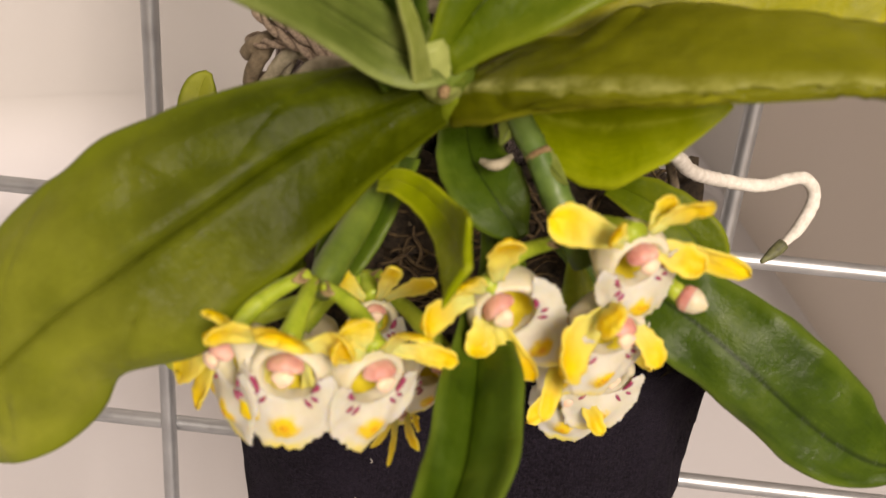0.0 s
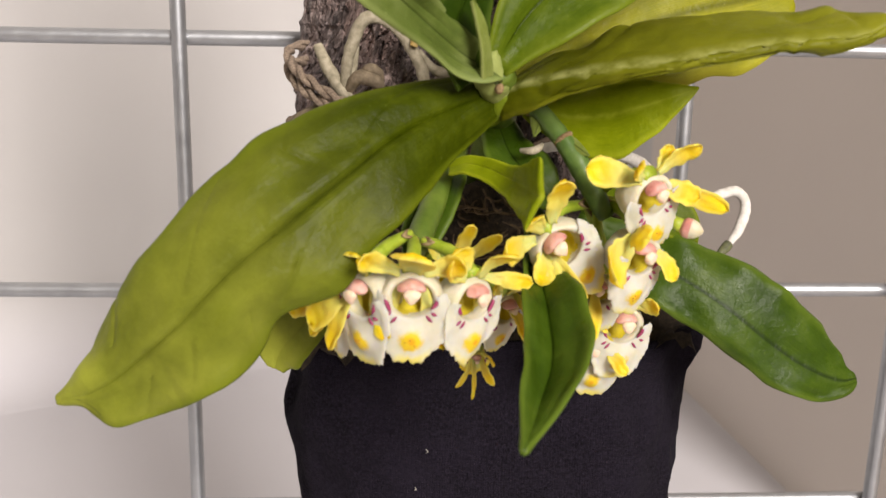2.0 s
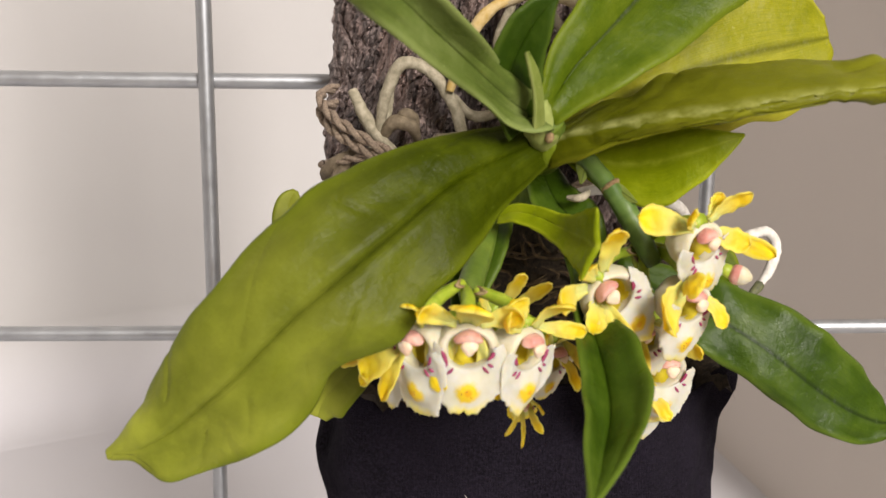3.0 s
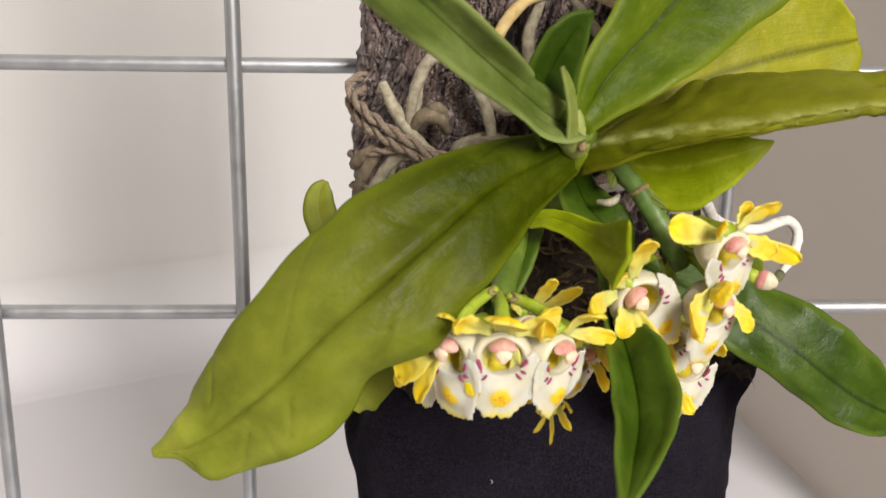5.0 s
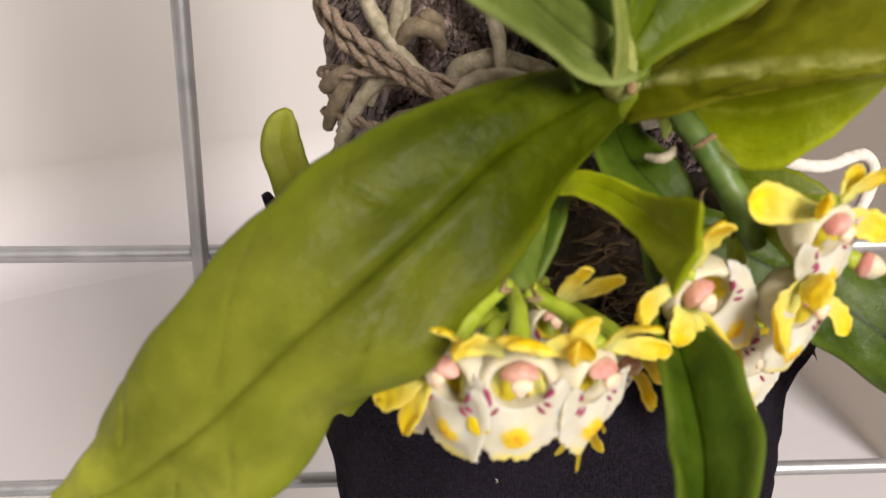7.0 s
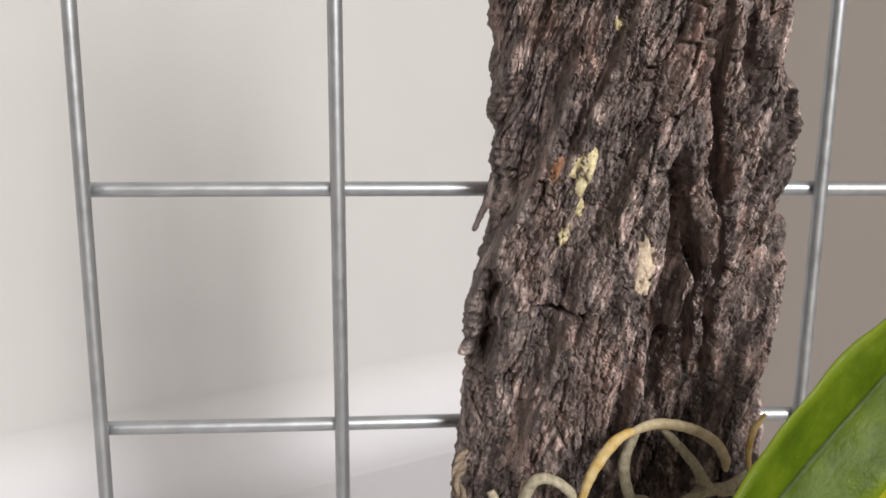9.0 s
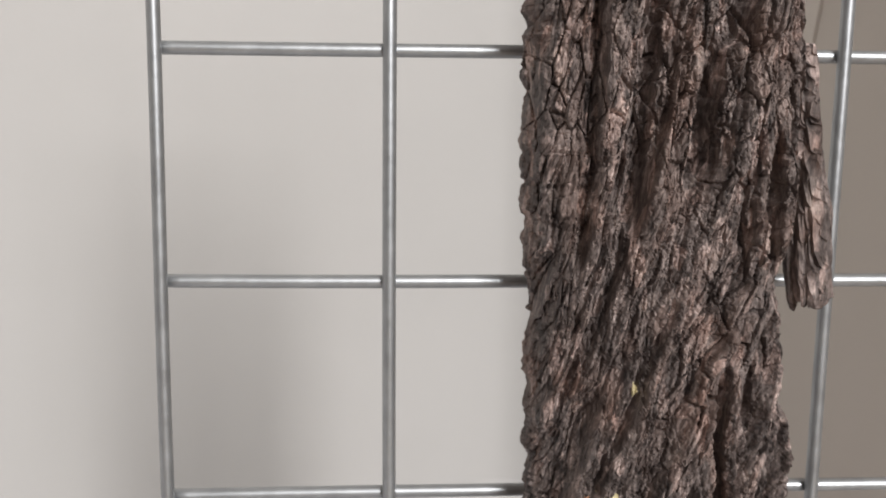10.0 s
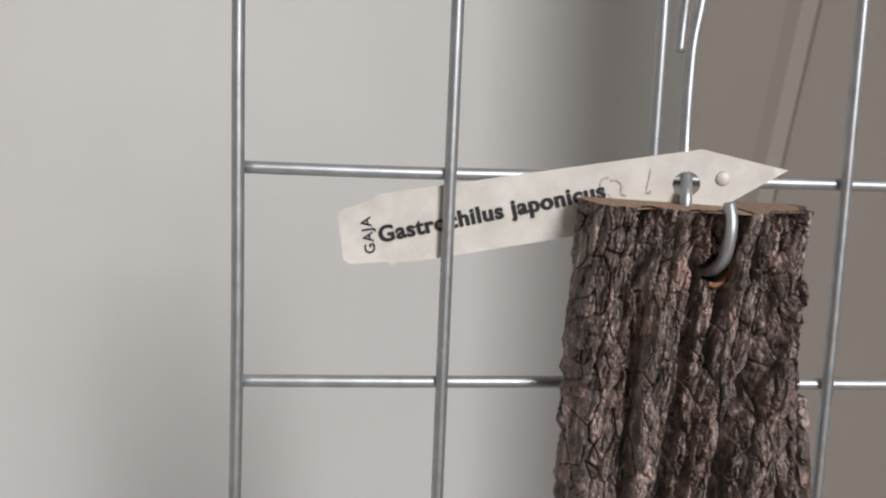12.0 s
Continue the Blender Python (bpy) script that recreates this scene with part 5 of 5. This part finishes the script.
def petal(m, root, tip, w, bow, mat, parent, name, twist=0.0, thick=0.00035, seed=0.0):
    """A thin spatulate petal from root to tip, in the flower's own millimetres."""
    a, b = Vector(root), Vector(tip)
    d = b - a
    s = d.cross(Vector((0, -1, 0.25)))
    s = s.normalized() if s.length > 1e-3 else Vector((1, 0, 0))
    s.rotate(Matrix.Rotation(twist, 3, d))
    nrm = s.cross(d).normalized()

    def place(u, v):
        q = 2 * v - 1
        wide = w * (0.42 + 0.58 * math.sin(min(1.0, u / 0.68) * math.pi / 2) ** 1.6)
        if u > 0.68:
            wide *= math.sqrt(max(0.0, 1 - ((u - 0.68) / 0.32) ** 2.4))
        wave = 0.40 * noise.noise(Vector((u * 3.0, q * 1.0, seed))) + 0.20 * noise.noise(Vector((u * 9, q * 3.0, seed)))
        notch = 1 + 0.24 * noise.noise(Vector((u * 7, 2.0 if q > 0 else 5.0, seed)))
        p = a + d * u + nrm * (bow * math.sin(u * math.pi * 0.9) + 0.11 * w * q * q * (0.3 + u) + wave) + s * q * wide * 0.5 * notch
        return m @ (p * 0.001)

    return part(name, sheet(place, 18, 10, thick), mat, parent)


def lathe(profile, sx, sz, m, n=30, lumps=0.0, seed=0.0):
    """A body turned about the y axis from (radius, y) pairs, in millimetres."""
    bm = bmesh.new()
    rings = []
    for r, y in spline([(a, b, 0) for a, b in profile], 3 * len(profile))[:, :2]:
        ring = []
        for k in range(n):
            w = 2 * math.pi * k / n
            c = Vector((max(r, 0.004) * math.cos(w) * sx, y, max(r, 0.004) * math.sin(w) * sz))
            c *= 1 + lumps * noise.noise(c * 0.7 + Vector((seed, 0, 0)))
            ring.append(bm.verts.new(m @ (c * 0.001)))
        rings.append(ring)
    for a, b in zip(rings, rings[1:]):
        for k in range(n):
            bm.faces.new((a[k], a[(k + 1) % n], b[(k + 1) % n], b[k]))
    return bm


def flower(at, face, up, node, segments, s=1.0, seed=0.0, dried=False):
    """One flower: round pouch, fringed hanging lip, rosy column with its cap and yellow segments on a stalk.
    segments: where each one ends, in millimetres of the place, its width and its bow."""
    rnd = random.Random(int(seed * 77) + 3)
    f = Vector(face).normalized()
    z = (Vector(up) - f * f.dot(Vector(up))).normalized()
    x = (-f).cross(z)
    rot = Matrix((x, -f, z)).transposed()
    m = Matrix.Translation(Vector(at)) @ rot.to_4x4() @ Matrix.Scale(s, 4)
    mm = m @ Matrix.Scale(0.001, 4)
    lipm = SEPALM if dried else LIPM
    cupm = m @ pose(0, 0.0009, -0.0008, -14, 0, rnd.uniform(-8, 8))
    fl = part("flower", lathe([(0.0, 4.6), (1.7, 4.2), (2.8, 3.0), (3.25, 1.5), (3.05, 0.35), (2.6, -0.10), (2.2, 0.10), (2.02, 0.6), (1.9, 1.2)], 1.0, 0.88, cupm, 36, 0.07, seed), SEPALM if dried else CREAMP, orchid)
    part("pouch_lining", lathe([(2.16, 0.30), (1.98, 0.9), (1.7, 1.9), (0.9, 2.7), (0.0, 2.9)], 1.0, 0.88, cupm, 30), LININGM, fl)
    long = 5.0 + rnd.uniform(-0.4, 0.4)
    skew, roll_l, roll_r = rnd.uniform(-0.10, 0.10), rnd.uniform(-0.3, 0.9), rnd.uniform(-0.3, 0.9)

    def lip(u, v):
        a = radians(-104 + 208 * v)
        n1 = noise.noise(Vector((v * 30, seed, 2))) + 0.9 * noise.noise(Vector((v * 75, seed, 5)))
        reach = (3.1 + (long - 3.1) * math.exp(-((a - skew) / 0.80) ** 2)) * (1 + (0.10 * n1 + 0.16 * noise.noise(Vector((v * 9, seed, 8)))) * u ** 3) * (0.36 + 0.64 * max(0.0, math.cos(a * 0.8)))
        px = (2.40 + 0.76 * reach * u) * math.sin(a)
        pz = -0.75 - (1.75 + reach * u) * math.cos(a)
        cushion = 0.85 * math.exp(-(px / 1.4) ** 2 - ((u - 0.42) / 0.28) ** 2)
        roll = (roll_l if a < 0 else roll_r) * abs(math.sin(a)) ** 2 * u * u * 1.6
        py = 0.55 - 0.16 * reach * u * math.cos(a) - cushion + roll + (0.45 * noise.noise(Vector((u * 2.0, v * 6, seed))) + 0.10 * noise.noise(Vector((u * 3.0, v * 19, seed)))) * u
        return m @ (Vector((px, py, pz)) * 0.001)

    part("lip", sheet(lip, 20, 84, 0.0003 * s), lipm, fl)
    if not dried:
        for k in range(rnd.choice((0, 2, 3))):
            c = lip(0.40 + 0.07 * k, 0.5 + rnd.uniform(-0.04, 0.04)) + rot @ Vector((0, -0.00012 * s, 0))
            part("spot_dot", ball(c, (0.00012, 0.00012, 0.00012), sub=1), DOTM, fl)
    col = ball((0, 0.80, 0.85), (1.42, 0.95, 0.62), None, 4)
    for vtx in col.verts:
        vtx.co.z -= 0.20 * vtx.co.x ** 2 * (1 if vtx.co.z < 1.4 else 0.8)
        vtx.co += vtx.co.normalized() * 0.16 * noise.noise(vtx.co * 1.1 + Vector((seed, 0, 0)))
    col.transform(mm)
    part("column", col, PINKM, fl)
    cap = ball((0, -0.22, 0.12), (0.98, 0.52, 0.82), None, 3)
    for vtx in cap.verts:
        vtx.co.x *= 0.35 + 0.65 * min(1.0, max(0.0, (vtx.co.z + 0.75) / 1.3))
        vtx.co += vtx.co.normalized() * 0.12 * noise.noise(vtx.co * 2 + Vector((seed, 2, 0)))
    cap.transform(mm)
    part("anther_cap", cap, CAPM, fl)
    for sg in (-1, 1):
        k = rnd.uniform(0.8, 1.2)
        part("stripe", tube([mm @ Vector((sg * 2.66, 0.66, -0.25)), mm @ Vector((sg * 2.45 * (1 - 0.02 * k), 0.50, -1.15)), mm @ Vector((sg * 1.95, 0.45, -1.85 * k))], [0.00008, 0.00028, 0.00010], 12, 7, 0.4), PURPLEM, fl)
        if not dried:
            for j in range(2):
                v, u = 0.5 + sg * (0.17 + 0.075 * j + rnd.uniform(-0.02, 0.02)), rnd.uniform(0.02, 0.16)
                way = [lip(u + 0.09 * i, v + sg * 0.008 * i) + rot @ Vector((0, -0.00020 * s, 0)) for i in range(4)]
                part("stripe", tube(way, [0.00006, 0.00018, 0.00017, 0.00005], 12, 6, 0.15), PURPLEM, fl)
    back_to = m.inverted()
    for k, (tip, wide, bow) in enumerate(segments):
        q = (back_to @ (Vector(tip) * 0.001)) * 1000.0
        side_on = min(1.0, max(-1.0, q.x / 3.0))
        foot = (1.15 * side_on, 1.9, 1.7 if q.z > -1.0 else 0.4)
        petal(m, foot, q, wide * 0.94, bow, SEPALM, fl, "sepal" if k % 2 else "petal", rnd.uniform(-0.35, 0.35), seed=seed + k)
    root = mm @ Vector((0, 1.9, 1.9))
    nd = Vector(node) + Vector((rnd.uniform(-1, 1), rnd.uniform(-0.6, 0.6), rnd.uniform(-1, 0.6))) * 0.0012
    mid = root.lerp(nd, 0.45) + (rot @ Vector((rnd.uniform(-0.0006, 0.0006), 0.0009, 0.0006)))
    part("stalk", tube([nd, mid, root], [0.00062, 0.00085, 0.00112], 16, 10, 0.14), PEDIM, fl)
    b0 = nd.lerp(mid, 0.05)
    leaf([(*b0, 0.0006, 0.0006), (*(b0.lerp(mid, 0.2) + Vector((0, -0.0007, 0.0003))), 0.0005, 0.0005), (*(b0.lerp(mid, 0.35) + Vector((0, -0.0010, 0.0006))), 0.0001, 0.0001)], (0, -0.9, 0.4), SHEATH, fl, fold=0.5, thick=0.0003, seed=seed, name="bract")
    return fl


def bud(at, tip, node):
    """A closed flower bud: rosy at its foot, cream at its point, on a thin stalk."""
    a, b = Vector(at), Vector(tip)
    fl = part("bud", tube([a, a.lerp(b, 0.3), a.lerp(b, 0.7), b], [0.0007, 0.00125, 0.0010, 0.0003], 24, 16, 0.12), CREAMP, orchid, "closed cream and pink flower bud")
    part("bud_foot", tube([a - (b - a) * 0.1, a.lerp(b, 0.12), a.lerp(b, 0.42)], [0.0006, 0.00120, 0.00132], 14, 16, 0.1), PINKM, fl)
    part("stalk", tube([node, Vector(node).lerp(a, 0.5) + Vector((0, 0.0006, 0.0006)), a], [0.0006, 0.0007, 0.0009], 12, 9, 0.1), PEDIM, fl)


N1, N2, N3 = (0.0926, -0.0800, -0.0195), (0.1160, -0.0700, -0.0165), (0.0965, -0.0690, -0.0250)
flower((0.0915, -0.0896, -0.0243), (0.0, -1, -0.22), (0, 0, 1), N1, (((91.7, -92.6, -18.8), 4.6, -0.5), ((85.6, -92.3, -19.4), 2.6, -0.9), ((97.4, -90.6, -20.4), 2.6, -0.8), ((87.6, -85.0, -28.6), 2.6, 0.6), ((95.6, -86.0, -31.6), 2.4, 0.6)), 1.16, 1)
flower((0.0998, -0.0868, -0.0256), (0.60, -0.75, -0.28), (0.05, 0, 1), N1, (((97.0, -87.6, -19.2), 3.4, -0.7), ((103.6, -88.4, -20.0), 2.6, -0.9), ((106.2, -84.2, -24.2), 2.0, -0.8), ((95.8, -90.4, -20.6), 2.4, -0.6), ((99.5, -80.5, -31.5), 2.8, 0.6)), 1.14, 2)
flower((0.0847, -0.0866, -0.0252), (-0.70, -0.66, -0.26), (-0.05, 0, 1), N1, (((84.4, -88.0, -19.8), 3.0, -0.7), ((79.8, -81.0, -30.4), 3.8, 0.7), ((82.2, -83.0, -33.0), 2.4, 0.6), ((89.0, -88.0, -30.0), 2.0, 0.5)), 1.14, 3)
flower((0.0818, -0.0795, -0.0290), (-0.90, -0.40, -0.25), (0, 0, 1), N3, (((79.2, -78.0, -27.0), 2.6, -0.6), ((79.6, -78.0, -33.0), 2.6, 0.6), ((76.6, -74.8, -30.6), 3.6, 0.6)), 0.9, 4)
flower((0.1008, -0.0745, -0.0378), (0.10, -0.70, -0.70), (0, 0, 1), N3, (((97.8, -76.0, -40.8), 2.0, 1.4), ((99.9, -77.5, -42.0), 1.5, 1.4), ((103.2, -76.0, -40.6), 2.6, 1.2), ((102.8, -77.0, -37.6), 2.0, -0.6)), 0.5, 5, dried=True)
flower((0.0975, -0.0740, -0.0265), (0.2, -0.85, 0.10), (0, 0, 1), N3, (((99.5, -78.0, -18.6), 2.6, -0.6), ((103.2, -77.0, -20.2), 2.4, -0.8), ((94.0, -77.0, -20.0), 2.4, -0.6)), 0.8, 14)
flower((0.1048, -0.0775, -0.0300), (0.60, -0.70, -0.45), (0.1, 0, 1), N3, (((107.5, -80.0, -26.0), 2.4, -0.6), ((106.4, -79.5, -33.6), 2.6, 0.7), ((102.5, -80.5, -25.6), 2.6, -0.6), ((108.4, -77.5, -31.5), 2.4, 0.7)), 0.9, 6)
flower((0.0900, -0.0765, -0.0300), (-0.30, -0.80, -0.50), (0, 0, 1), N3, (((86.0, -80.0, -33.0), 2.4, 0.6), ((92.5, -81.0, -34.5), 2.4, 0.6)), 1.0, 7)
flower((0.1100, -0.0812, -0.0208), (0.30, -0.92, -0.24), (-0.72, 0, 0.70), N2, (((109.6, -83.8, -11.8), 3.0, -0.5), ((102.8, -84.8, -20.9), 3.0, -0.8), ((105.8, -85.0, -16.5), 2.5, -0.6), ((107.6, -80.6, -25.6), 2.8, 0.5), ((110.4, -79.8, -27.6), 2.3, 0.6), ((113.6, -79.4, -28.0), 2.2, 0.6)), 1.20, 8)
flower((0.1218, -0.0812, -0.0142), (0.54, -0.77, -0.32), (-0.30, 0, 1), N2, (((112.6, -80.4, -10.9), 3.6, -0.6), ((123.4, -79.0, -8.2), 2.0, -0.4), ((126.6, -80.4, -8.0), 2.8, -0.5), ((118.4, -84.4, -10.2), 2.4, -0.6), ((132.8, -74.6, -17.2), 2.6, -0.5), ((127.2, -79.6, -14.6), 2.9, -0.4)), 1.12, 9)
flower((0.1210, -0.0808, -0.0220), (0.45, -0.80, -0.38), (0.05, 0, 1), N2, (((115.6, -86.2, -23.4), 5.0, -1.2), ((119.6, -85.0, -18.6), 3.2, -0.8), ((125.0, -79.0, -25.4), 2.4, 0.6)), 1.14, 10)
flower((0.1232, -0.0655, -0.0362), (0.20, -0.93, -0.30), (0.05, 0, 1), N2, (((118.6, -67.5, -35.6), 3.0, -0.7), ((127.2, -66.6, -33.2), 2.4, -0.6), ((122.8, -70.0, -31.8), 3.0, -0.7)), 1.22, 11)
flower((0.1168, -0.0735, -0.0286), (-0.1, -0.9, -0.3), (0, 0, 1), N2, (((113.0, -77.0, -26.0), 2.6, -0.6), ((121.0, -77.5, -26.0), 2.6, -0.6), ((115.0, -78.0, -34.0), 2.4, 0.7)), 0.9, 15)
flower((0.1190, -0.0640, -0.0405), (-0.10, -0.90, -0.40), (0, 0, 1), N2, (((114.4, -67.0, -42.0), 2.6, 0.7), ((123.4, -66.0, -43.4), 2.0, 0.7)), 1.1, 13)
bud((0.1262, -0.0768, -0.0188), (0.1285, -0.0780, -0.0193), (0.1165, -0.0710, -0.0165))
